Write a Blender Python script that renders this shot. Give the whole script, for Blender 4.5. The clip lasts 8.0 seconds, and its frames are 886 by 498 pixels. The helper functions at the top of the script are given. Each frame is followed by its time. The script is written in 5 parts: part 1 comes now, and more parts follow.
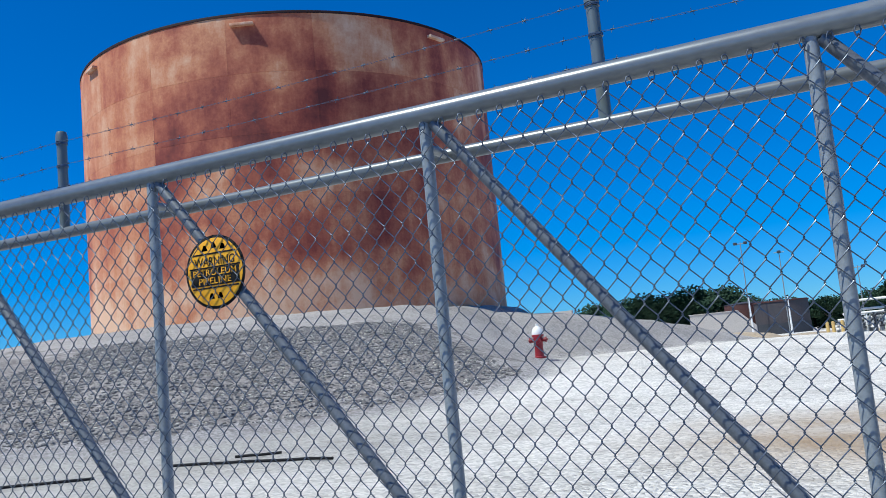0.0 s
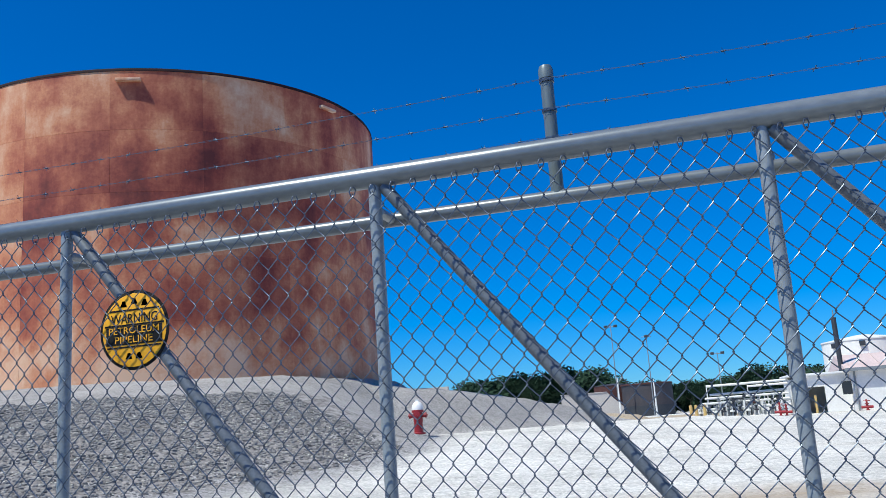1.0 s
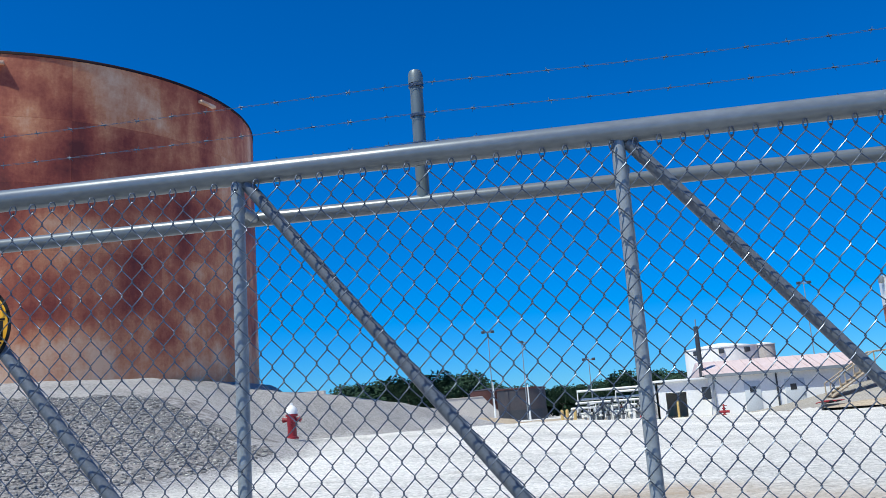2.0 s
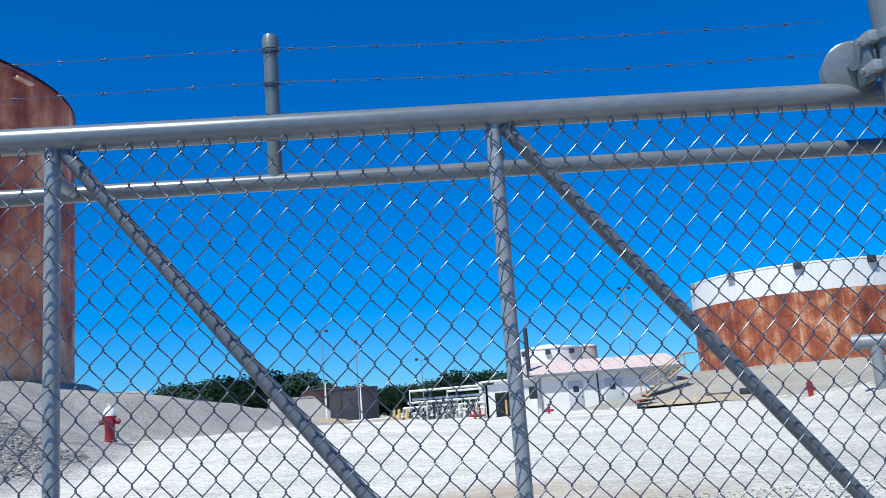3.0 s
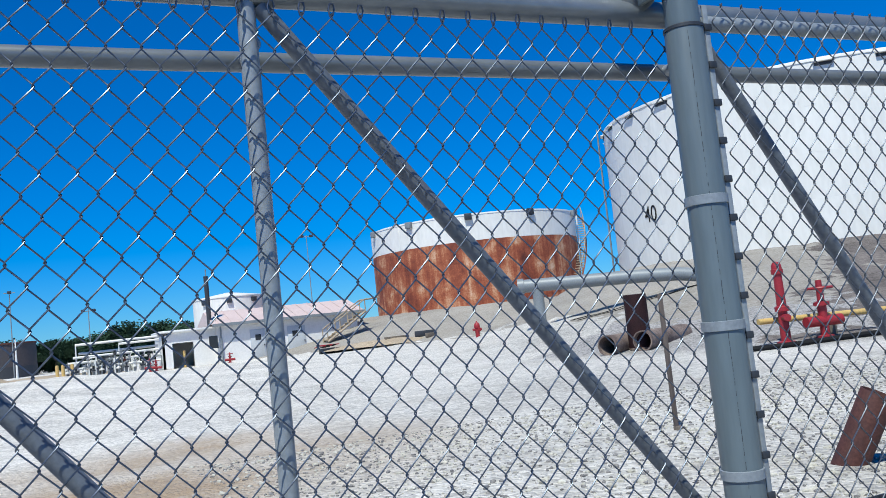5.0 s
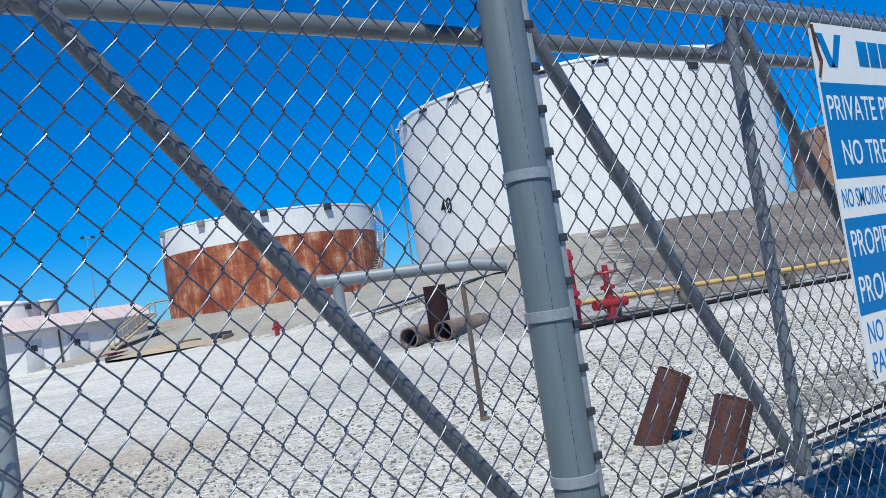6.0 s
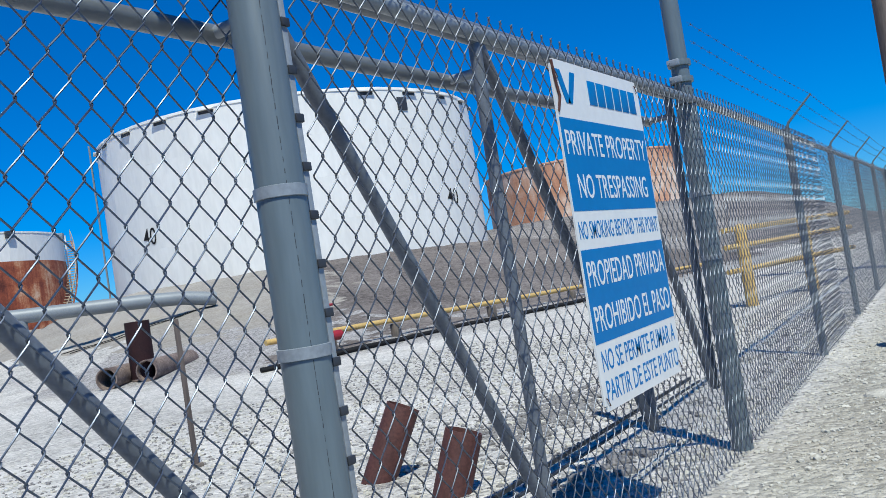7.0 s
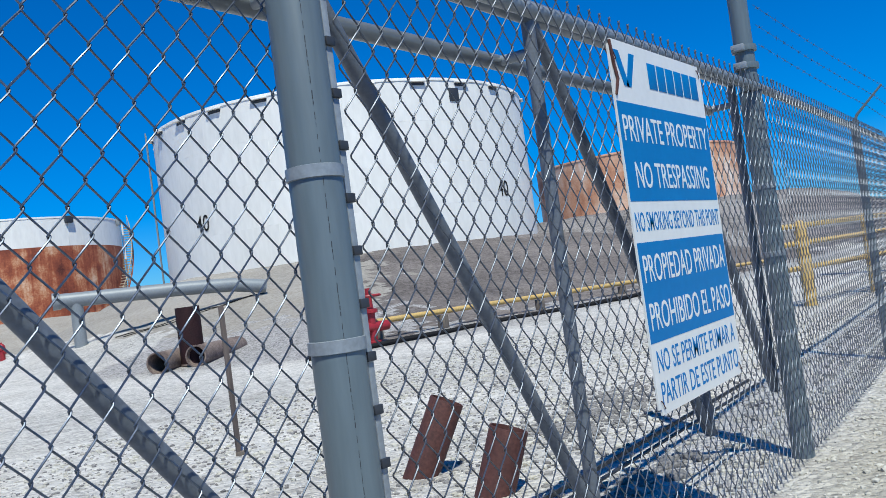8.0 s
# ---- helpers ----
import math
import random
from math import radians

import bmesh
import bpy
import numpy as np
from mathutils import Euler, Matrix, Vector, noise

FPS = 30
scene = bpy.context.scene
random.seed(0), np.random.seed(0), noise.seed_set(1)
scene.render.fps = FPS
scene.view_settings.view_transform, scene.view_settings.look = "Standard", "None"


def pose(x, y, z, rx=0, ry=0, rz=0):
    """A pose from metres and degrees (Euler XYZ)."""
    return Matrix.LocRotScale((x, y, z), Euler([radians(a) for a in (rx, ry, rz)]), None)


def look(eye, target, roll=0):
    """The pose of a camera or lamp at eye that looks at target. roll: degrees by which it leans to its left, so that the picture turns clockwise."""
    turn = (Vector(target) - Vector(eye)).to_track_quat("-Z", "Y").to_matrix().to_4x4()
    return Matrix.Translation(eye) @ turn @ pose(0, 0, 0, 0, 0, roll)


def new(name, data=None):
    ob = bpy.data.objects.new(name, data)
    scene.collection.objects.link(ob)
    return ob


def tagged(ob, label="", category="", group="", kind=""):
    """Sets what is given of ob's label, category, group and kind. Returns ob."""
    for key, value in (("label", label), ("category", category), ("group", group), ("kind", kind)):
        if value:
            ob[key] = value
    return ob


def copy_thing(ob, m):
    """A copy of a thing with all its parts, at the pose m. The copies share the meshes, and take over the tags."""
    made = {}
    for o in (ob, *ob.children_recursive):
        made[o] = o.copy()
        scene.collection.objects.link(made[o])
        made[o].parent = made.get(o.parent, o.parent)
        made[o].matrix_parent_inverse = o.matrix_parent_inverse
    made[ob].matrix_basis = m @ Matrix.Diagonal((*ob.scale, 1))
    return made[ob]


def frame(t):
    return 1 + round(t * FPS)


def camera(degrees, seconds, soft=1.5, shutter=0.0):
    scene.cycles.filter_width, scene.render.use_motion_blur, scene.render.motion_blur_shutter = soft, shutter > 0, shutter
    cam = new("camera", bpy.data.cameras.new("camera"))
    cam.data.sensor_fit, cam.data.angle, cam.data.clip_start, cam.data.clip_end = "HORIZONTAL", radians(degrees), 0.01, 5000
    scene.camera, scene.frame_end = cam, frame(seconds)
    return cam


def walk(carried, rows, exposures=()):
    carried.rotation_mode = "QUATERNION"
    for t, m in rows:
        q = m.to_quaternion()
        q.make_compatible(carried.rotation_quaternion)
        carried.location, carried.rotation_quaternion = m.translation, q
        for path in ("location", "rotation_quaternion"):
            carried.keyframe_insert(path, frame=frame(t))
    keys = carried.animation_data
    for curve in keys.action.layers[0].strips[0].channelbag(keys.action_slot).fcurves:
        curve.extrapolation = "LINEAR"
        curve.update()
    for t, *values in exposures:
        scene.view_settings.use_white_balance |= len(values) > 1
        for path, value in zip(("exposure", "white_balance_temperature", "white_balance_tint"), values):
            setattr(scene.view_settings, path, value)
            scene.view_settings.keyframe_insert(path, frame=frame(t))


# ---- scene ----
cam = camera(54.8, 8.0, 0.65)
PATH = [
    (0, (-0.029, -2.548, 1.005), (-0.847, -0.74, 1.251), -5.5),
    (0.5, (-0.199, -2.487, 1.019), (-0.808, -0.611, 1.349), -4.9),
    (1, (-0.267, -2.558, 1.014), (-0.798, -0.67, 1.405), -4.1),
    (1.5, (-0.26, -2.54, 1.013), (-0.72, -0.637, 1.417), -3.8),
    (2, (-0.215, -2.538, 1.009), (-0.476, -0.592, 1.39), -4.1),
    (2.2, (-0.223, -2.502, 1.01), (-0.395, -0.544, 1.384), -4.0),
    (3.3, (-0.339, -2.206, 1.037), (-0.122, -0.246, 1.369), -5.1),
    (3.5, (-0.354, -2.15, 1.04), (-0.09, -0.19, 1.339), -5.4),
    (3.7, (-0.333, -2.077, 1.058), (-0.066, -0.113, 1.321), -5.0),
    (4, (-0.389, -1.987, 1.048), (-0.02, -0.033, 1.261), -5.4),
    (4.5, (-0.395, -1.896, 1.049), (0.152, 0.02, 1.225), -5.7),
    (4.7, (-0.417, -1.873, 1.047), (0.248, 0.005, 1.218), -5.9),
    (5.8, (-0.326, -1.633, 1.017), (0.807, 0.011, 1.131), -7.8),
    (6, (-0.251, -1.543, 1.044), (0.97, 0.039, 1.137), -8.7),
    (6.5, (-0.237, -1.396, 1.048), (1.275, -0.089, 1.124), -8.8),
    (7, (-0.156, -1.313, 1.052), (1.522, -0.226, 1.12), -8.9),
    (7.5, (-0.032, -1.233, 1.061), (1.696, -0.228, 1.118), -8.5),
    (8, (-0.038, -1.243, 1.048), (1.574, -0.06, 1.114), -7.7),
]
walk(cam, [(t, look(eye, target, roll)) for t, eye, target, roll in PATH], [(0.0, 0.06), (1.0, 0.11), (2.0, 0.12), (3.5, 0.19), (4.0, 0.06), (4.5, 0.03), (6.0, -0.03), (8.0, -0.02)])

# ---- light ----
SUN_AZ, SUN_EL = -139.0, 60.0   # degrees: from +y towards +x, above the horizon
world = bpy.data.worlds.new("sky")
scene.world = world
world.use_nodes = True
wn = world.node_tree
sky = wn.nodes.new("ShaderNodeTexSky")
sky.sky_type = "NISHITA"
sky.sun_disc = False
sky.sun_elevation = radians(SUN_EL)
sky.sun_rotation = radians(SUN_AZ)
sky.altitude = 300
sky.air_density = 1.0
sky.dust_density = 0.0
sky.ozone_density = 1.0
tint = wn.nodes.new("ShaderNodeHueSaturation")
tint.inputs["Saturation"].default_value = 1.17
blue = wn.nodes.new("ShaderNodeMix")
blue.data_type, blue.blend_type = "RGBA", "MULTIPLY"
blue.inputs[0].default_value = 1.0
blue.inputs[7].default_value = (0.25, 0.55, 1.02, 1)
wn.links.new(sky.outputs[0], blue.inputs[6])
wn.links.new(blue.outputs[2], tint.inputs["Color"])
wn.links.new(tint.outputs[0], wn.nodes["Background"].inputs[0])
wn.nodes["Background"].inputs[1].default_value = 0.12
sun_data = bpy.data.lights.new("sun", "SUN")
sun_data.energy, sun_data.angle, sun_data.color = 5.2, radians(0.5), (0.93, 0.95, 0.85)
sun = new("sun", sun_data)
sun_dir = Vector((math.sin(radians(SUN_AZ)) * math.cos(radians(SUN_EL)), math.cos(radians(SUN_AZ)) * math.cos(radians(SUN_EL)), math.sin(radians(SUN_EL))))
sun.matrix_world = look(sun_dir * 50, (0, 0, 0))
scene.view_settings.exposure = 0.0


# ---- materials ----
def material(name, base, rough=0.6, metal=0.0, second=None, scale=4.0, amount=0.5, fine=60.0, fine_amount=0.25, bump=0.2, bump_scale=80.0, bump_dist=0.003, stretch=(1, 1, 1), rand=0.0, coords="Object", spec=0.5):
    """A surface with large stains (base to second), fine grain and relief."""
    m = bpy.data.materials.new(name)
    m.use_nodes = True
    n, l = m.node_tree.nodes, m.node_tree.links
    b = n["Principled BSDF"]
    b.inputs["Roughness"].default_value = rough
    b.inputs["Metallic"].default_value = metal
    b.inputs["Specular IOR Level"].default_value = spec
    tc = n.new("ShaderNodeTexCoord")
    mp = n.new("ShaderNodeMapping")
    mp.inputs["Scale"].default_value = stretch
    l.new(tc.outputs[coords], mp.inputs["Vector"])
    vec = mp.outputs[0]
    big = n.new("ShaderNodeTexNoise")
    big.inputs["Scale"].default_value, big.inputs["Detail"].default_value, big.inputs["Roughness"].default_value = scale, 6, 0.6
    l.new(vec, big.inputs["Vector"])
    ramp = n.new("ShaderNodeMapRange")
    ramp.inputs["From Min"].default_value, ramp.inputs["From Max"].default_value = 0.5 - 0.5 * (1 - amount) - 0.02, 0.5 + 0.5 * (1 - amount) + 0.02
    l.new(big.outputs[0], ramp.inputs["Value"])
    mix = n.new("ShaderNodeMix")
    mix.data_type = "RGBA"
    second = second or tuple(c * 0.75 for c in base)
    mix.inputs[6].default_value, mix.inputs[7].default_value = (*base, 1), (*second, 1)
    l.new(ramp.outputs[0], mix.inputs[0])
    grain = n.new("ShaderNodeTexNoise")
    grain.inputs["Scale"].default_value, grain.inputs["Detail"].default_value = fine, 4
    l.new(vec, grain.inputs["Vector"])
    g = n.new("ShaderNodeMapRange")
    g.inputs["From Min"].default_value, g.inputs["From Max"].default_value = 0.3, 0.7
    g.inputs["To Min"].default_value, g.inputs["To Max"].default_value = 1 - fine_amount, 1 + fine_amount
    l.new(grain.outputs[0], g.inputs["Value"])
    val = n.new("ShaderNodeMix")
    val.data_type, val.blend_type = "RGBA", "MULTIPLY"
    val.inputs[0].default_value = 1
    l.new(mix.outputs[2], val.inputs[6])
    l.new(g.outputs[0], val.inputs[7])
    out = val.outputs[2]
    if rand:
        oi = n.new("ShaderNodeObjectInfo")
        r = n.new("ShaderNodeMapRange")
        r.inputs["To Min"].default_value, r.inputs["To Max"].default_value = 1 - rand, 1 + rand
        l.new(oi.outputs["Random"], r.inputs["Value"])
        v2 = n.new("ShaderNodeMix")
        v2.data_type, v2.blend_type = "RGBA", "MULTIPLY"
        v2.inputs[0].default_value = 1
        l.new(out, v2.inputs[6])
        l.new(r.outputs[0], v2.inputs[7])
        out = v2.outputs[2]
    l.new(out, b.inputs["Base Color"])
    if bump:
        bn = n.new("ShaderNodeTexNoise")
        bn.inputs["Scale"].default_value, bn.inputs["Detail"].default_value = bump_scale, 5
        l.new(vec, bn.inputs["Vector"])
        bp = n.new("ShaderNodeBump")
        bp.inputs["Strength"].default_value, bp.inputs["Distance"].default_value = bump, bump_dist
        l.new(bn.outputs[0], bp.inputs["Height"])
        l.new(bp.outputs[0], b.inputs["Normal"])
    return m


GALV = material("galvanised_steel", (0.30, 0.33, 0.36), 0.42, 0.15, (0.22, 0.25, 0.28), 6, 0.4, 90, 0.12, 0.1, 60, 0.001, (1, 1, 1))
# darker galvanised tone for the braces and the uprights beyond x = 1.5
BRACE = material("darker_galvanised_steel", (0.155, 0.175, 0.205), 0.45, 0.15, (0.11, 0.125, 0.15), 6, 0.4, 90, 0.15, 0.1, 60, 0.001)
GALV_DULL = material("weathered_galvanised_steel", (0.138, 0.175, 0.195), 0.4, 0.1, (0.108, 0.14, 0.158), 5, 0.4, 70, 0.08, 0.1, 90, 0.001, (1, 1, 0.12))
RAIL = material("bright_galvanised_rail", (0.23, 0.255, 0.28), 0.28, 0.3, (0.15, 0.17, 0.19), 4, 0.4, 60, 0.1, 0.1, 60, 0.001, (0.4, 1, 1))
WIRE_DULL = material("weathered_fence_wire", (0.17, 0.188, 0.22), 0.5, 0.9, (0.10, 0.112, 0.135), 20, 0.5, 200, 0.2, 0)
WIRE = material("galvanised_wire", (0.17, 0.20, 0.25), 0.44, 0.95, (0.095, 0.115, 0.15), 20, 0.5, 200, 0.2, 0)
BARB = material("weathered_barbed_wire", (0.06, 0.10, 0.16), 0.6, 0.1, (0.045, 0.075, 0.12), 20, 0.5, 200, 0.2, 0)


def ramp_material(name, stops, rough, patch, streak, squash, weights, rand=0.12, bump=0.15, lift=0.0, tiers=()):
    """Plate steel: a colour ramp driven by broad patches, vertical streaks, fine grain and a shift for each plate."""
    m = bpy.data.materials.new(name)
    m.use_nodes = True
    n, l = m.node_tree.nodes, m.node_tree.links
    b = n["Principled BSDF"]
    b.inputs["Roughness"].default_value = rough
    geo = n.new("ShaderNodeNewGeometry")

    def noise_node(scale, stretch, detail=6):
        mp = n.new("ShaderNodeMapping")
        mp.inputs["Scale"].default_value = stretch
        l.new(geo.outputs["Position"], mp.inputs["Vector"])
        t = n.new("ShaderNodeTexNoise")
        t.inputs["Scale"].default_value, t.inputs["Detail"].default_value, t.inputs["Roughness"].default_value = scale, detail, 0.62
        l.new(mp.outputs[0], t.inputs["Vector"])
        return t.outputs[0]

    def scaled(out, k, add=0.0):
        q = n.new("ShaderNodeMath")
        q.operation = "MULTIPLY_ADD"
        q.inputs[1].default_value, q.inputs[2].default_value = k, add
        l.new(out, q.inputs[0])
        return q.outputs[0]

    def plus(x, y):
        q = n.new("ShaderNodeMath")
        l.new(x, q.inputs[0])
        l.new(y, q.inputs[1])
        return q.outputs[0]

    grain = noise_node(9.0, (1, 1, 1), 8)
    total = scaled(noise_node(patch, (1, 1, 1)), weights[0] * 2.2, 0.5 + lift - weights[0] * 1.1 - weights[1] * 1.1 - weights[2])
    total = plus(total, scaled(noise_node(streak, (1, 1, squash)), weights[1] * 2.2))
    total = plus(total, scaled(grain, weights[2] * 2))
    info = n.new("ShaderNodeObjectInfo")
    total = plus(total, scaled(info.outputs["Random"], rand * 2, -rand))
    if tiers:
        # wear that follows the courses of the shell: heights and shifts, with a ragged edge
        split = n.new("ShaderNodeSeparateXYZ")
        l.new(geo.outputs["Position"], split.inputs[0])
        ragged = plus(split.outputs[2], scaled(noise_node(0.35, (1, 1, 0.5)), 5.0, -2.5))
        lo, hi = tiers[0][0], tiers[-1][0]
        tier = n.new("ShaderNodeValToRGB")
        te = tier.color_ramp.elements
        te[0].position, te[1].position = 0.0, 1.0
        for q, (z, v) in zip((te[0], te[1]), (tiers[0], tiers[-1])):
            q.color = (v, v, v, 1)
        for z, v in tiers[1:-1]:
            te.new((z - lo) / (hi - lo)).color = (v, v, v, 1)
        l.new(scaled(ragged, 1 / (hi - lo), -lo / (hi - lo)), tier.inputs[0])
        total = plus(total, scaled(tier.outputs[0], 1.0, -0.5))
    ramp = n.new("ShaderNodeValToRGB")
    e = ramp.color_ramp.elements
    e[0].position, e[0].color = stops[0][0], (*stops[0][1], 1)
    e[1].position, e[1].color = stops[-1][0], (*stops[-1][1], 1)
    for p, c in stops[1:-1]:
        e.new(p).color = (*c, 1)
    l.new(total, ramp.inputs[0])
    l.new(ramp.outputs[0], b.inputs["Base Color"])
    bp = n.new("ShaderNodeBump")
    bp.inputs["Strength"].default_value, bp.inputs["Distance"].default_value = bump, 0.02
    l.new(grain, bp.inputs["Height"])
    l.new(bp.outputs[0], b.inputs["Normal"])
    return m


def stone_material(name, dark, pale, cell, dirt=None, patch=0.25, spots=(), chalk=False):
    """Loose crushed stone: one tone for each stone, relief between them, broad dusty patches, and stained spots (x, y, radius)."""
    m = bpy.data.materials.new(name)
    m.use_nodes = True
    n, l = m.node_tree.nodes, m.node_tree.links
    b = n["Principled BSDF"]
    b.inputs["Roughness"].default_value, b.inputs["Specular IOR Level"].default_value = 0.95, 0.2
    geo = n.new("ShaderNodeNewGeometry")
    pos = geo.outputs["Position"]
    v = n.new("ShaderNodeTexVoronoi")
    v.inputs["Scale"].default_value = cell
    l.new(pos, v.inputs["Vector"])
    bw = n.new("ShaderNodeSeparateColor")
    l.new(v.outputs["Color"], bw.inputs[0])
    big = n.new("ShaderNodeTexNoise")
    big.inputs["Scale"].default_value, big.inputs["Detail"].default_value, big.inputs["Roughness"].default_value = patch, 8, 0.65
    l.new(pos, big.inputs["Vector"])
    v2 = n.new("ShaderNodeTexVoronoi")
    v2.inputs["Scale"].default_value = cell * 0.3
    l.new(pos, v2.inputs["Vector"])
    bw2 = n.new("ShaderNodeSeparateColor")
    l.new(v2.outputs["Color"], bw2.inputs[0])
    soft = n.new("ShaderNodeMath")
    soft.operation = "POWER"
    soft.inputs[1].default_value = 0.6
    l.new(bw2.outputs[1], soft.inputs[0])
    both = n.new("ShaderNodeMath")
    both.operation = "MULTIPLY_ADD"
    both.inputs[1].default_value = 0.35
    l.new(soft.outputs[0], both.inputs[0])
    l.new(bw.outputs[0], both.inputs[2])
    mixf = n.new("ShaderNodeMath")
    mixf.operation = "MULTIPLY_ADD"
    mixf.inputs[1].default_value = 0.5
    l.new(both.outputs[0], mixf.inputs[0])
    half = n.new("ShaderNodeMapRange")
    half.inputs["From Min"].default_value, half.inputs["From Max"].default_value = 0.32, 0.68
    half.inputs["To Max"].default_value = 0.5
    l.new(big.outputs[0], half.inputs["Value"])
    l.new(half.outputs[0], mixf.inputs[2])
    bend = n.new("ShaderNodeMath")
    bend.operation = "POWER"
    bend.inputs[1].default_value = 0.68 if chalk else 1.0
    bend.use_clamp = True
    l.new(mixf.outputs[0], bend.inputs[0])
    mixf = bend
    col = n.new("ShaderNodeMix")
    col.data_type = "RGBA"
    col.inputs[6].default_value, col.inputs[7].default_value = (*dark, 1), (*pale, 1)
    l.new(mixf.outputs[0], col.inputs[0])
    out = col.outputs[2]
    if dirt:
        blot = n.new("ShaderNodeTexNoise")
        blot.inputs["Scale"].default_value, blot.inputs["Detail"].default_value = 0.35, 7
        l.new(pos, blot.inputs["Vector"])
        strong = n.new("ShaderNodeMapRange")
        strong.inputs["From Min"].default_value, strong.inputs["From Max"].default_value = 0.3, 0.6
        l.new(blot.outputs[0], strong.inputs["Value"])
        masks = []
        for x, y, r in spots:
            d = n.new("ShaderNodeVectorMath")
            d.operation = "DISTANCE"
            d.inputs[1].default_value = (x, y, 0)
            l.new(pos, d.inputs[0])
            mr = n.new("ShaderNodeMapRange")
            mr.inputs["From Min"].default_value, mr.inputs["From Max"].default_value = r, r * 0.45
            mr.inputs["To Max"].default_value = 1.0
            l.new(d.outputs["Value"], mr.inputs["Value"])
            mu = n.new("ShaderNodeMath")
            mu.operation = "MULTIPLY"
            l.new(mr.outputs[0], mu.inputs[0])
            l.new(strong.outputs[0], mu.inputs[1])
            masks.append(mu.outputs[0])
        base = n.new("ShaderNodeMapRange")
        base.inputs["From Min"].default_value, base.inputs["From Max"].default_value = 0.55, 0.8
        base.inputs["To Max"].default_value = 0.18
        l.new(blot.outputs[0], base.inputs["Value"])
        f = base.outputs[0]
        for k in masks:
            mx = n.new("ShaderNodeMath")
            mx.operation = "MAXIMUM"
            l.new(f, mx.inputs[0])
            l.new(k, mx.inputs[1])
            f = mx.outputs[0]
        dm = n.new("ShaderNodeMix")
        dm.data_type = "RGBA"
        dm.inputs[7].default_value = (*dirt, 1)
        l.new(f, dm.inputs[0])
        l.new(out, dm.inputs[6])
        out = dm.outputs[2]
    if chalk:
        # chalky dust lies on the open yard; the ground by the posts and fence is greyer bare gravel
        dot = n.new("ShaderNodeVectorMath")
        dot.operation = "DOT_PRODUCT"
        dot.inputs[1].default_value = (1.0, -0.45, 0)
        l.new(pos, dot.inputs[0])
        wob = n.new("ShaderNodeMath")
        wob.operation = "MULTIPLY_ADD"
        wob.inputs[1].default_value = 8.0
        l.new(big.outputs[0], wob.inputs[0])
        l.new(dot.outputs["Value"], wob.inputs[2])
        mr = n.new("ShaderNodeMapRange")
        mr.inputs["From Min"].default_value, mr.inputs["From Max"].default_value = -1.0, 6.0
        mr.inputs["To Min"].default_value, mr.inputs["To Max"].default_value = 1.0, 0.85
        l.new(wob.outputs[0], mr.inputs["Value"])
        # bare grey gravel beside the mound
        dot2 = n.new("ShaderNodeVectorMath")
        dot2.operation = "DOT_PRODUCT"
        dot2.inputs[1].default_value = (1.0, 0.35, 0)
        l.new(pos, dot2.inputs[0])
        wob2 = n.new("ShaderNodeMath")
        wob2.operation = "MULTIPLY_ADD"
        wob2.inputs[1].default_value = 5.0
        l.new(big.outputs[0], wob2.inputs[0])
        l.new(dot2.outputs["Value"], wob2.inputs[2])
        mr2 = n.new("ShaderNodeMapRange")
        mr2.inputs["From Min"].default_value, mr2.inputs["From Max"].default_value = -2.6, 2.4
        mr2.inputs["To Min"].default_value, mr2.inputs["To Max"].default_value = 0.6, 1.0
        l.new(wob2.outputs[0], mr2.inputs["Value"])
        mul = n.new("ShaderNodeMath")
        mul.operation = "MULTIPLY"
        l.new(mr.outputs[0], mul.inputs[0])
        l.new(mr2.outputs[0], mul.inputs[1])
        mr = mul
        mm = n.new("ShaderNodeMix")
        mm.data_type, mm.blend_type = "RGBA", "MULTIPLY"
        mm.inputs[0].default_value = 1
        l.new(out, mm.inputs[6])
        l.new(mr.outputs[0], mm.inputs[7])
        out = mm.outputs[2]
        # grey gravel from the mounds thins out over the yard
        strewn = n.new("ShaderNodeAttribute")
        strewn.attribute_name = "strewn"
        pick = n.new("ShaderNodeMath")
        pick.operation = "MULTIPLY_ADD"
        pick.inputs[1].default_value, pick.inputs[2].default_value = 0.5, -0.25
        l.new(bw.outputs[1], pick.inputs[0])
        lean = n.new("ShaderNodeMath")
        lean.use_clamp = True
        l.new(pick.outputs[0], lean.inputs[0])
        l.new(strewn.outputs["Fac"], lean.inputs[1])
        grey = n.new("ShaderNodeMix")
        grey.data_type = "RGBA"
        grey.inputs[6].default_value, grey.inputs[7].default_value = (0.15, 0.145, 0.145, 1), (0.43, 0.41, 0.41, 1)
        l.new(bw.outputs[0], grey.inputs[0])
        thin = n.new("ShaderNodeMix")
        thin.data_type = "RGBA"
        l.new(lean.outputs[0], thin.inputs[0])
        l.new(out, thin.inputs[6])
        l.new(grey.outputs[2], thin.inputs[7])
        out = thin.outputs[2]
        # dark scraps and wheel scuffs, drawn out along the yard
        mp = n.new("ShaderNodeMapping")
        mp.inputs["Scale"].default_value = (0.8, 1.5, 1)
        l.new(pos, mp.inputs["Vector"])
        scuff = n.new("ShaderNodeTexNoise")
        scuff.inputs["Scale"].default_value, scuff.inputs["Detail"].default_value, scuff.inputs["Roughness"].default_value = 1.3, 10, 0.72
        l.new(mp.outputs[0], scuff.inputs["Vector"])
        sm = n.new("ShaderNodeMapRange")
        sm.inputs["From Min"].default_value, sm.inputs["From Max"].default_value = 0.53, 0.68
        sm.inputs["To Max"].default_value = 0.45
        l.new(scuff.outputs[0], sm.inputs["Value"])
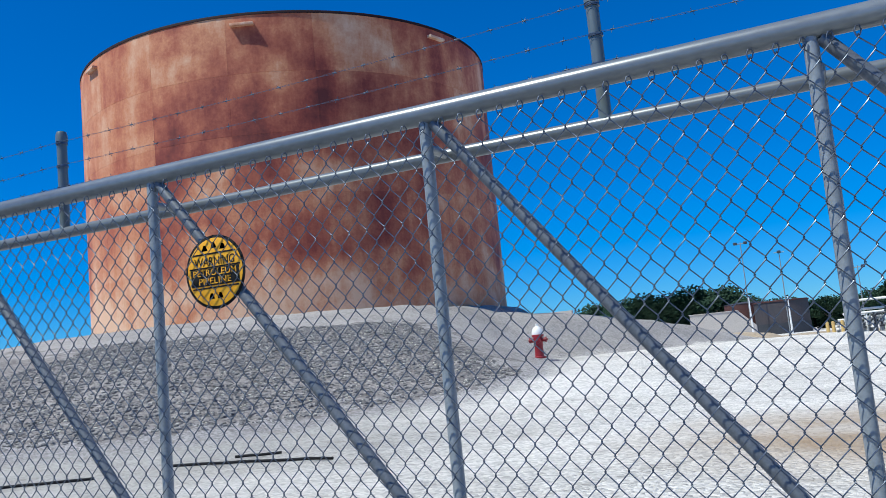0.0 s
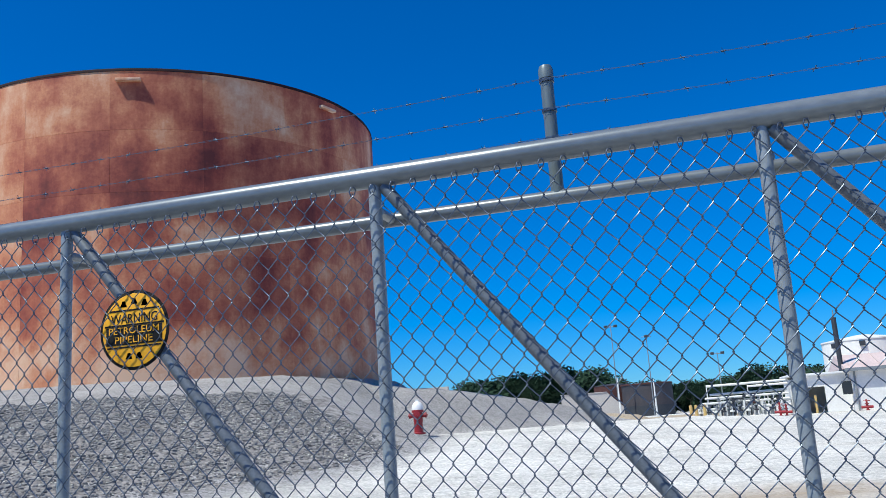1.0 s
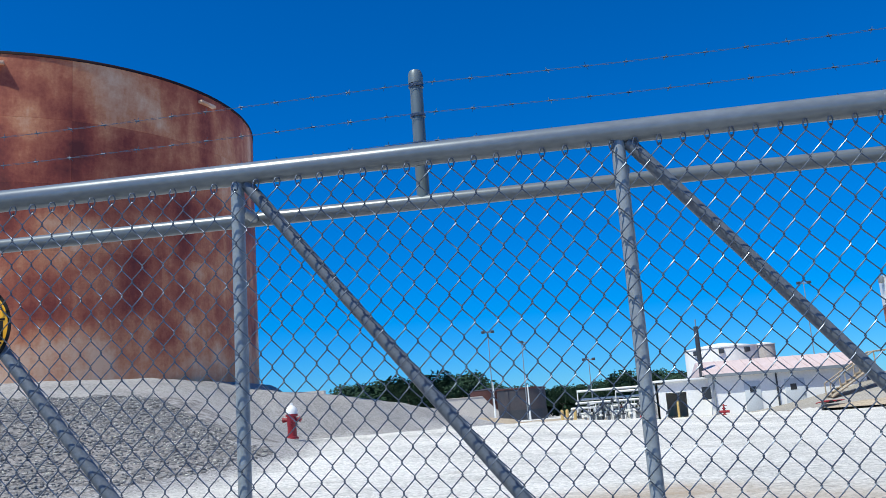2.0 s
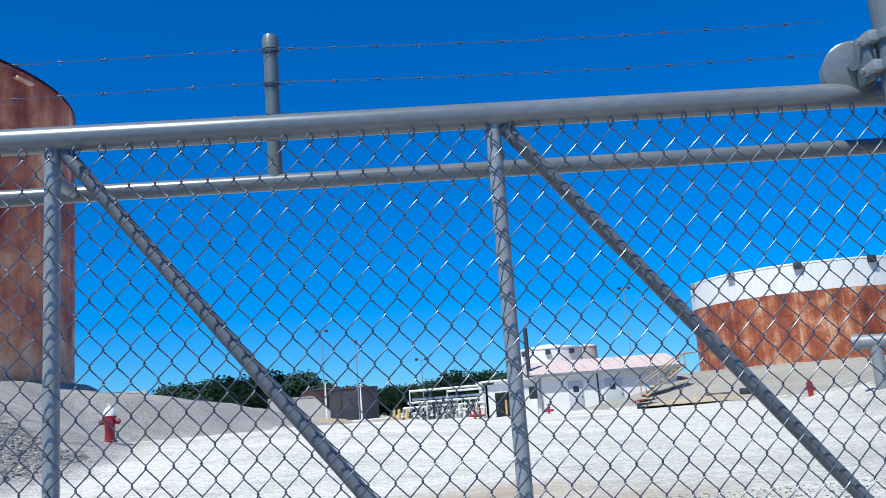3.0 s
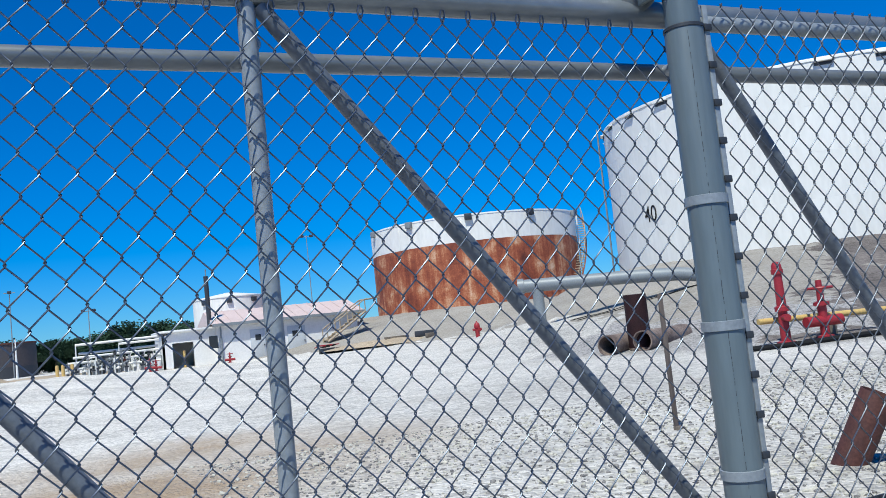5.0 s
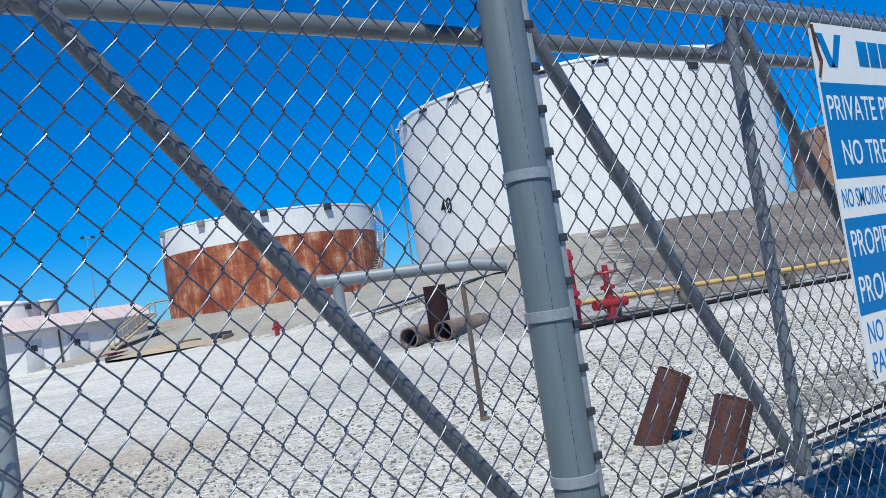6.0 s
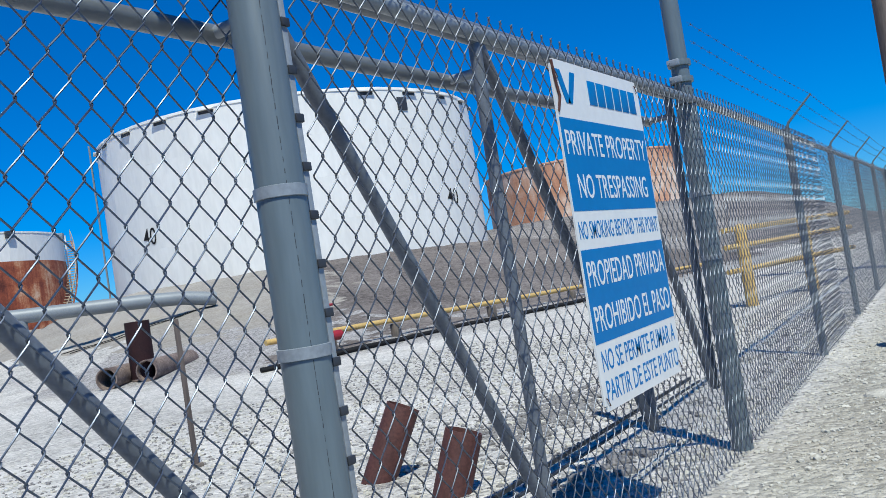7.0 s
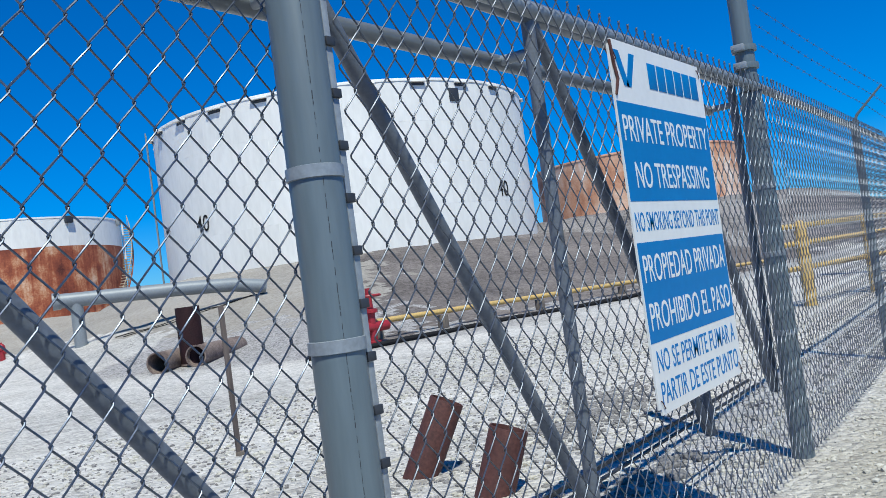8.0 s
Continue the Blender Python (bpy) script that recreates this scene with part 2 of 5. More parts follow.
        sc = n.new("ShaderNodeMix")
        sc.data_type = "RGBA"
        sc.inputs[7].default_value = (0.27, 0.235, 0.20, 1)
        l.new(sm.outputs[0], sc.inputs[0])
        l.new(out, sc.inputs[6])
        # tan road base outside the fence
        sep = n.new("ShaderNodeSeparateXYZ")
        l.new(pos, sep.inputs[0])
        side = n.new("ShaderNodeMapRange")
        side.inputs["From Min"].default_value, side.inputs["From Max"].default_value = 0.05, -0.4
        l.new(sep.outputs[1], side.inputs["Value"])
        tan = n.new("ShaderNodeMix")
        tan.data_type, tan.blend_type = "RGBA", "MULTIPLY"
        tan.inputs[7].default_value = (0.72, 0.71, 0.65, 1)
        l.new(side.outputs[0], tan.inputs[0])
        l.new(sc.outputs[2], tan.inputs[6])
        out = tan.outputs[2]
    l.new(out, b.inputs["Base Color"])
    fine = n.new("ShaderNodeTexNoise")
    fine.inputs["Scale"].default_value, fine.inputs["Detail"].default_value = cell * 1.7, 6
    l.new(pos, fine.inputs["Vector"])
    hs = n.new("ShaderNodeMath")
    hs.operation = "MULTIPLY_ADD"
    hs.inputs[1].default_value = -0.8
    l.new(v.outputs["Distance"], hs.inputs[0])
    l.new(fine.outputs[0], hs.inputs[2])
    bp = n.new("ShaderNodeBump")
    bp.inputs["Strength"].default_value, bp.inputs["Distance"].default_value = 1.0, 0.6 / cell
    l.new(hs.outputs[0], bp.inputs["Height"])
    l.new(bp.outputs[0], b.inputs["Normal"])
    return m


PRIMER = ((0.05, (0.11, 0.014, 0.012)), (0.28, (0.25, 0.042, 0.026)), (0.5, (0.43, 0.115, 0.058)), (0.68, (0.60, 0.235, 0.115)), (0.95, (0.74, 0.46, 0.30)))
TIERS = ((3.0, 0.86), (4.8, 0.78), (6.3, 0.46), (7.6, 0.42), (9.0, 0.6), (10.5, 0.42), (12.0, 0.43), (13.6, 0.52), (16.2, 0.5))
RUST_RED = ramp_material("rust_primer", PRIMER, 0.7, 0.3, 0.7, 0.2, (0.85, 0.45, 0.13), 0.07, 0.15, 0.02, TIERS)
RUST_TAN = ramp_material("tan_rust_primer", PRIMER, 0.7, 0.28, 0.7, 0.2, (0.6, 0.4, 0.13), 0.05, 0.15, 0.16, TIERS)
RUST = ramp_material("rust_plate", ((0.12, (0.10, 0.022, 0.014)), (0.42, (0.25, 0.058, 0.028)), (0.6, (0.36, 0.105, 0.048)), (0.76, (0.50, 0.24, 0.13)), (0.94, (0.62, 0.42, 0.30))), 0.8, 0.6, 2.0, 0.07, (0.7, 0.5, 0.3), 0.04, 0.15, 0.05)
PALE_RUST = ramp_material("pale_rust_plate", ((0.12, (0.34, 0.12, 0.06)), (0.45, (0.60, 0.30, 0.18)), (0.7, (0.70, 0.46, 0.33)), (0.92, (0.80, 0.70, 0.62))), 0.8, 0.5, 1.1, 0.18, (0.7, 0.5, 0.2), 0.08, 0.15, 0.05)
TANK_WHITE = material("white_tank_paint", (0.83, 0.82, 0.785), 0.5, 0, (0.70, 0.69, 0.65), 0.3, 0.5, 5, 0.05, 0.05, 10, 0.01, (1, 1, 0.3))
GROUND = stone_material("crushed_limestone", (0.13, 0.13, 0.125), (0.88, 0.845, 0.79), 26, (0.38, 0.27, 0.17), 0.2, ((0.5, 6.0, 3.0),), True)
GRAVEL = stone_material("grey_gravel", (0.045, 0.041, 0.04), (0.36, 0.335, 0.325), 12, None, 0.3)
DUST_GRAVEL = stone_material("dusty_grey_gravel", (0.17, 0.163, 0.158), (0.45, 0.425, 0.41), 18, None, 0.25)
BROWN_GRAVEL = stone_material("brown_grey_gravel", (0.055, 0.046, 0.044), (0.26, 0.228, 0.212), 14, None, 0.3)
SLOPE = stone_material("dusty_slope", (0.22, 0.20, 0.175), (0.42, 0.39, 0.35), 16, (0.36, 0.29, 0.2), 0.2)
STONE = material("loose_stone", (0.55, 0.53, 0.47), 0.95, 0, (0.38, 0.36, 0.31), 9, 0.7, 60, 0.2, 0, spec=0.2)
DARK_STONE = material("loose_grey_stone", (0.27, 0.26, 0.255), 0.95, 0, (0.15, 0.145, 0.142), 9, 0.7, 60, 0.2, 0, spec=0.2)
GREY_STEEL = material("grey_pipe_paint", (0.25, 0.275, 0.29), 0.5, 0.1, (0.19, 0.21, 0.225), 2, 0.5, 30, 0.1, 0.1, 40)
DARK_STEEL = material("shaded_dark_steel", (0.035, 0.04, 0.05), 0.55, 0.3, (0.05, 0.055, 0.065), 4, 0.5, 40, 0.2, 0.1, 40)
CONCRETE = material("concrete", (0.47, 0.43, 0.40), 0.9, 0, (0.38, 0.35, 0.325), 0.5, 0.5, 10, 0.15, 0.3, 20)
DIRT = material("tan_dirt", (0.42, 0.34, 0.25), 0.95, 0, (0.34, 0.27, 0.19), 0.6, 0.6, 8, 0.25, 0.5, 12, 0.05)
DARK_TANK = material("dark_grey_tank_paint", (0.035, 0.038, 0.048), 0.6, 0, (0.065, 0.05, 0.05), 0.4, 0.6, 5, 0.15, 0.1, 10)
DARK_RUST = material("dark_rusted_pipe", (0.02, 0.011, 0.013), 0.75, 0.1, (0.04, 0.016, 0.017), 5, 0.5, 60, 0.3, 0.3, 60, spec=0.2)
DARK_GLASS = material("dark_window", (0.02, 0.025, 0.03), 0.15, 0, (0.03, 0.03, 0.035), 2, 0.5, 10, 0.1, 0)
DOOR_GREY = material("grey_door_paint", (0.55, 0.58, 0.60), 0.5, 0, (0.47, 0.50, 0.52), 2, 0.5, 20, 0.08, 0.05, 20)
POLE_WOOD = material("tarred_pole_wood", (0.095, 0.075, 0.068), 0.85, 0, (0.145, 0.115, 0.10), 3, 0.6, 30, 0.25, 0.4, 30, 0.004, (1, 1, 0.1))
WHITE_WALL = material("white_painted_wall", (0.80, 0.80, 0.79), 0.6, 0, (0.70, 0.69, 0.67), 0.5, 0.4, 8, 0.06, 0.1, 20)
ROOF = material("faded_pink_roof", (0.62, 0.50, 0.48), 0.6, 0, (0.54, 0.42, 0.40), 0.6, 0.5, 8, 0.1, 0.1, 20)
RED = material("red_paint", (0.33, 0.018, 0.028), 0.5, 0, (0.26, 0.016, 0.024), 5, 0.5, 40, 0.15, 0.1, 60)
YELLOW = material("yellow_paint", (0.60, 0.40, 0.13), 0.5, 0, (0.48, 0.33, 0.13), 4, 0.5, 30, 0.15, 0.1, 60)
BROWN_PIPE = material("rusted_pipe", (0.055, 0.02, 0.018), 0.75, 0.1, (0.10, 0.036, 0.03), 6, 0.5, 60, 0.3, 0.3, 60)
WOOD = material("weathered_wood", (0.20, 0.165, 0.13), 0.85, 0, (0.12, 0.10, 0.085), 4, 0.5, 40, 0.3, 0.5, 40, 0.005, (1, 1, 0.15))
OLD_PIPE = material("scaled_old_pipe", (0.24, 0.185, 0.16), 0.85, 0, (0.10, 0.07, 0.062), 3, 0.75, 30, 0.3, 0.4, 40)
LEAF = material("foliage", (0.04, 0.075, 0.045), 1.0, 0, (0.028, 0.055, 0.036), 0.3, 0.5, 2, 0.3, 0, coords="Object", spec=0.05)
SIGN_WHITE = material("sign_white", (0.76, 0.76, 0.74), 0.4, 0, (0.68, 0.68, 0.66), 3, 0.4, 30, 0.03, 0)
SIGN_BLUE = material("sign_blue", (0.0, 0.155, 0.42), 0.5, 0, (0.0, 0.175, 0.45), 3, 0.5, 30, 0.04, 0, spec=0.15)
BLACK = material("black_paint", (0.012, 0.012, 0.014), 0.8, 0, (0.02, 0.02, 0.02), 6, 0.5, 40, 0.2, 0, spec=0.15)
SIGN_YELLOW = material("sign_yellow", (0.88, 0.42, 0.01), 0.5, 0, (0.80, 0.36, 0.012), 6, 0.5, 40, 0.08, 0)


# ---- mesh helpers ----
def put(bm, name, mat, smooth=False):
    me = bpy.data.meshes.new(name)
    bm.to_mesh(me)
    bm.free()
    for mm in (mat if isinstance(mat, (list, tuple)) else [mat]):
        me.materials.append(mm)
    if smooth:
        for p in me.polygons:
            p.use_smooth = True
        me.set_sharp_from_angle(angle=radians(40))
    return me


def part(name, bm, mat, parent=None, label="", smooth=True):
    """Links a bmesh as one mesh object under a thing or under a part."""
    ob = new(name, put(bm, name, mat, smooth))
    ob.parent = parent
    if label:
        tagged(ob, label)
    return ob


def thing(name, label, category, at=(0, 0, 0), group="", kind="", turn=0):
    ob = new(name)
    ob.matrix_basis = pose(*at, 0, 0, turn)
    return tagged(ob, label, category, group, kind)


def tube(bm, pts, r, sides=12, caps=True, r_end=None):
    """A round bar or pipe along pts."""
    pts = [Vector(p) for p in pts]
    rings = []
    up = None
    for i, p in enumerate(pts):
        d = (pts[min(i + 1, len(pts) - 1)] - pts[max(i - 1, 0)]).normalized()
        if up is None:
            up = d.orthogonal().normalized()
        up = (up - d * up.dot(d)).normalized()
        side = d.cross(up)
        k = i / max(1, len(pts) - 1)
        rr = r if r_end is None else r + (r_end - r) * k
        rings.append([bm.verts.new(p + (up * math.cos(a) + side * math.sin(a)) * rr) for a in (2 * math.pi * s / sides for s in range(sides))])
    for a, b in zip(rings, rings[1:]):
        for s in range(sides):
            bm.faces.new((a[s], a[(s + 1) % sides], b[(s + 1) % sides], b[s]))
    if caps:
        bm.faces.new(rings[0][::-1])
        bm.faces.new(rings[-1])
    return bm


def box(bm, lo, hi, bevel=0.0):
    lo, hi = Vector(lo), Vector(hi)
    m = Matrix.LocRotScale((lo + hi) / 2, None, hi - lo)
    r = bmesh.ops.create_cube(bm, size=1, matrix=m)
    if bevel:
        es = {e for v in r["verts"] for e in v.link_edges}
        bmesh.ops.bevel(bm, geom=list(es), offset=bevel, segments=2, affect="EDGES", profile=0.5)
    return bm


def lathe(bm, profile, sides=24, caps=True, c=(0, 0)):
    """A solid of revolution about z from (radius, height) pairs."""
    rings = [[bm.verts.new((c[0] + r * math.cos(2 * math.pi * s / sides), c[1] + r * math.sin(2 * math.pi * s / sides), z)) for s in range(sides)] for r, z in profile]
    for a, b in zip(rings, rings[1:]):
        for s in range(sides):
            bm.faces.new((a[s], a[(s + 1) % sides], b[(s + 1) % sides], b[s]))
    if caps:
        bm.faces.new(rings[0][::-1])
        bm.faces.new(rings[-1])
    return bm


def smoothstep(a, b, x):
    k = min(1, max(0, (x - a) / (b - a)))
    return k * k * (3 - 2 * k)


# ---- ground ----
T1, T2, T3, T4 = (-25.6, 35.7), (33.0, 65.3), (33.3, 28.75), (55.2, 22.2)
R1, R2, R3, R4 = 10.6, 8.95, 9.43, 6.7


def toe_1(a):
    return float(np.interp(a, (-180, -110, -90, -66, -59, -51, -45, -38, -30, -24, -3, 27, 60, 120, 180), (27, 32, 32.2, 32.0, 31.8, 30, 27, 22.5, 19, 16.4, 14.2, 14.0, 15, 22, 27)))



def crest_1(a):
    return float(np.interp(a, (-180, -42, -22, 80, 120, 180), (12.8, 12.8, 11.3, 11.3, 12.8, 12.8)))


def toe_3(a):
    return float(np.interp(a, (-180, -165, -150, -138, -130, -115, -90, 0, 90, 132, 160, 180), (20, 24, 28, 30.5, 27.5, 25, 23, 18, 16, 15.5, 17, 20)))


def mound(x, y, c, crest, toe, h):
    r = math.hypot(x - c[0], y - c[1])
    if callable(crest):
        crest = crest(math.degrees(math.atan2(y - c[1], x - c[0])))
    if callable(toe):
        toe = toe(math.degrees(math.atan2(y - c[1], x - c[0])))
    k = min(1, max(0, (toe - r) / (toe - crest)))
    return h * (k * k * (3 - 2 * k) * 0.45 + k * 0.55)



RIDGE = ((-14.6, 31.5, 2.3), (-13.2, 33.4, 2.2), (-11.0, 37.0, 1.95), (-8.9, 44.5, 1.4), (-8.1, 48.5, 1.1), (-7.1, 54.0, 0.2), (-6.6, 58.0, 0.0))


def bank(x, y):
    """The gravel shoulder that runs on from the rusty tank's mound and falls away towards the yard."""
    best = (1e9, 0, 0)
    for (ax, ay, az), (bx, by, bz) in zip(RIDGE, RIDGE[1:]):
        dx, dy = bx - ax, by - ay
        q = min(1, max(0, ((x - ax) * dx + (y - ay) * dy) / (dx * dx + dy * dy)))
        d = math.hypot(x - ax - dx * q, y - ay - dy * q)
        if d < best[0]:
            best = (d, az + (bz - az) * q, dx * (y - ay) - dy * (x - ax))
    d, h, side = best
    width = 11.0 if side > 0 else 3.8
    k = min(1, max(0, 1 - d / width))
    return h * (k * k * (3 - 2 * k) * 0.5 + k * 0.5) if side <= 0 else h * smoothstep(width, 1.5, d)


def mounds(x, y):
    return (mound(x, y, T1, crest_1, toe_1, 2.65), mound(x, y, T2, R2 + 2, R2 + 14, 2.2), mound(x, y, T3, R3 + 1.3, toe_3, 2.45), mound(x, y, T4, R4 + 4, R4 + 14, 3.5), bank(x, y))


def height(x, y):
    ms = mounds(x, y)
    h = max(ms)
    base = -0.3 * smoothstep(20, 60, y) if y > 0 else 0
    near = 1 / (1 + 0.02 * (x * x + y * y))
    h += base + 0.5 * smoothstep(34, 24, math.hypot(x - T1[0], y - T1[1])) + 0.03 * noise.noise((x * 0.3, y * 0.3, 0)) + 0.014 * noise.noise((x * 1.7, y * 1.7, 3)) + 0.012 * near * noise.noise((x * 6, y * 6, 5))
    if h > 0.3:
        h += 0.07 * noise.noise((x * 0.8, y * 0.8, 7)) + 0.03 * noise.noise((x * 2.5, y * 2.5, 9))
    return h


def graded(a, b, near, far, centre):
    """Coordinates from a to b, fine round centre, coarse away."""
    out, x = [centre], centre
    while x < b:
        x += min(far, near * (1 + abs(x - centre) * 0.07))
        out.append(min(x, b))
    x = centre
    while x > a:
        x -= min(far, near * (1 + abs(x - centre) * 0.07))
        out.insert(0, max(x, a))
    return out


def surface(x, y):
    """0: limestone, 1: grey gravel, 2: dusty slope, 3: brown-grey gravel, 4: dusty grey gravel."""
    ms = mounds(x, y)
    k = max(range(5), key=lambda i: ms[i])
    wob = 0.16 * noise.noise((x * 0.5, y * 0.5, 1)) + 0.08 * noise.noise((x * 2, y * 2, 2)) + 0.16 * noise.noise((x * 7, y * 7, 4))
    if ms[k] < max(0.04, 0.08 + wob):
        return 0
    if k == 0:
        turned = math.degrees(math.atan2(y - T1[1], x - T1[0])) + 40 * wob
        return 1 if -150 < turned < -45 and ms[0] < 1.75 + 1.6 * wob else 4
    if k == 4:
        return 4
    if k == 1:
        return 2
    a = math.degrees(math.atan2(y - T3[1], x - T3[0]))
    if k == 2:
        return 3 if -137 + 25 * wob < a < 60 else (2 if ms[2] > 0.6 + 1.5 * wob else 0)
    return 1


def strewn(x, y):
    """How thickly mound gravel lies on the yard here, 0 to 1."""
    wob = 0.9 * noise.noise((x * 0.5, y * 0.5, 11))
    a = math.degrees(math.atan2(y - T1[1], x - T1[0]))
    w = smoothstep(-1.7, 0.6, toe_1(a) - math.hypot(x - T1[0], y - T1[1]) + wob)
    near = min(math.hypot(x - p[0], y - p[1]) for p in RIDGE[1:-1])
    w = max(w, smoothstep(6.5, 3.2, near + wob))
    b = math.degrees(math.atan2(y - T3[1], x - T3[0]))
    if -150 < b < 60:
        w = max(w, 0.8 * smoothstep(-1.2, 0.5, toe_3(b) - math.hypot(x - T3[0], y - T3[1]) + 0.5 * wob))
    return w


def build_ground():
    xs = [-1500, -700, -300] + graded(-90, 100, 0.14, 0.6, 1.5) + [300, 700, 1500]
    ys = [-600, -200] + graded(-20, 120, 0.14, 0.6, 2.0) + [300, 700, 2000]
    verts = [(x, y, height(x, y)) for y in ys for x in xs]
    w = len(xs)
    faces, mats = [], []
    for j in range(len(ys) - 1):
        for i in range(w - 1):
            faces.append((j * w + i, j * w + i + 1, (j + 1) * w + i + 1, (j + 1) * w + i))
            mats.append(surface((xs[i] + xs[i + 1]) / 2, (ys[j] + ys[j + 1]) / 2))
    me = bpy.data.meshes.new("ground")
    me.from_pydata(verts, [], faces)
    for m in (GROUND, GRAVEL, SLOPE, BROWN_GRAVEL, DUST_GRAVEL):
        me.materials.append(m)
    me.polygons.foreach_set("material_index", mats)
    me.attributes.new("strewn", "FLOAT", "POINT").data.foreach_set("value", [strewn(v[0], v[1]) for v in verts])
    for p in me.polygons:
        p.use_smooth = True
    return tagged(new("ground", me), "pale crushed limestone yard with grey gravel mounds", "ground", kind="structure")


build_ground()

ICO = [(0, 0, 1), (0.89, 0, 0.45), (0.28, 0.85, 0.45), (-0.72, 0.53, 0.45), (-0.72, -0.53, 0.45), (0.28, -0.85, 0.45), (0.72, 0.53, -0.45), (-0.28, 0.85, -0.45), (-0.89, 0, -0.45), (-0.28, -0.85, -0.45), (0.72, -0.53, -0.45), (0, 0, -1)]
ICO_F = [(0, 1, 2), (0, 2, 3), (0, 3, 4), (0, 4, 5), (0, 5, 1), (1, 6, 2), (2, 7, 3), (3, 8, 4), (4, 9, 5), (5, 10, 1), (2, 6, 7), (3, 7, 8), (4, 8, 9), (5, 9, 10), (1, 10, 6), (11, 7, 6), (11, 8, 7), (11, 9, 8), (11, 10, 9), (11, 6, 10)]


def stones(name, label, mat, count, place, size):
    """Loose stones strewn over the ground, sunk a little into it."""
    rng = random.Random(len(name) + count)
    verts, faces = [], []
    for _ in range(count):
        p = place(rng)
        if p is None:
            continue
        x, y = p
        r = size(rng)
        z = height(x, y) + r * 0.15
        b = len(verts)
        a = rng.random() * 6.3
        ca, sa = math.cos(a), math.sin(a)
        fx, fy, fz = rng.uniform(0.7, 1.4), rng.uniform(0.6, 1.1), rng.uniform(0.4, 0.8)
        for u, v, w in ICO:
            k = r * rng.uniform(0.75, 1.15)
            u, v = u * fx, v * fy
            verts.append((x + (u * ca - v * sa) * k, y + (u * sa + v * ca) * k, z + w * fz * k))
        faces += [(i + b, j + b, q + b) for i, j, q in ICO_F]
    me = bpy.data.meshes.new(name)
    me.from_pydata(verts, [], faces)
    me.materials.append(mat)
    return tagged(new(name, me), label, "gravel", kind="stuff")


def near_fence(rng):
    return 1.5 + 9.0 * rng.random() ** 0.8, rng.uniform(-1.7, 0.3)


def near_yard(rng):
    x = rng.uniform(0.5, 11)
    return x, rng.uniform(0.0, 6.0)


def on_mound(rng):
    d, a = rng.uniform(10.2, 29) ** 1, radians(rng.uniform(-74, -46))
    r = 32.5 - (d - 10.2) * 0.85
    x, y = T1[0] + r * math.cos(a), T1[1] + r * math.sin(a)
    return (x, y) if 0.05 < mounds(x, y)[0] < 1.75 else None


stones("loose_gravel", "loose pale limestone chips along the fence", STONE, 9000, near_fence, lambda r: 0.005 + 0.016 * r.random() ** 3)
stones("loose_gravel", "small dark chips along the fence", DARK_STONE, 9000, near_fence, lambda r: 0.004 + 0.010 * r.random() ** 2)
stones("yard_gravel", "loose pale limestone chips on the yard", STONE, 7500, near_yard, lambda r: 0.007 + 0.024 * r.random() ** 3)
stones("dark_chips", "loose dark grey chips on the pale yard", DARK_STONE, 8500, near_yard, lambda r: 0.006 + 0.016 * r.random() ** 2)
stones("dark_chips", "patch of dark loose chips beside the gate", DARK_STONE, 1500, lambda r: (r.gauss(5.2, 0.6), r.gauss(1.5, 0.25)), lambda r: 0.008 + 0.022 * r.random() ** 2)
stones("cobbles", "grey cobbles along the foot of the gate", DARK_STONE, 90, lambda r: (r.uniform(2.2, 4.2), r.gauss(0.5, 0.09)), lambda r: 0.022 + 0.03 * r.random())
stones("mound_gravel", "loose grey stones on the gravel mound", DARK_STONE, 27000, on_mound, lambda r: 0.018 + 0.045 * r.random() ** 2)
stones("mound_gravel", "paler loose stones among the mound gravel", STONE, 5000, on_mound, lambda r: 0.015 + 0.03 * r.random() ** 2)


# ---- tanks ----
def curved_plate(r, a0, a1, z0, z1, t=0.014, seg=8):
    """A rolled steel plate between two angles, its edges chamfered steeply enough to stay sharp."""
    bm = bmesh.new()
    g = t * 0.8
    da = g / r
    turns = [a0] + [a0 + da + (a1 - a0 - 2 * da) * q / seg for q in range(seg + 1)] + [a1]
    grid = []
    for rr, z in ((r - t, z0), (r, z0 + g), (r, z1 - g), (r - t, z1)):
        row = [rr] * len(turns)
        row[0] = row[-1] = r - t
        grid.append([bm.verts.new((q * math.cos(a), q * math.sin(a), z)) for q, a in zip(row, turns)])
    for p, q in zip(grid, grid[1:]):
        for u in range(len(p) - 1):
            bm.faces.new((p[u], p[u + 1], q[u + 1], q[u]))
    return bm


def on_shell(ob, parent, r, ang, z):
    """Sets a part against the shell: its local y points outwards."""
    ob.parent = parent
    a = radians(ang)
    ob.matrix_basis = pose(r * math.cos(a), r * math.sin(a), z, 0, 0, ang - 90)
    return ob


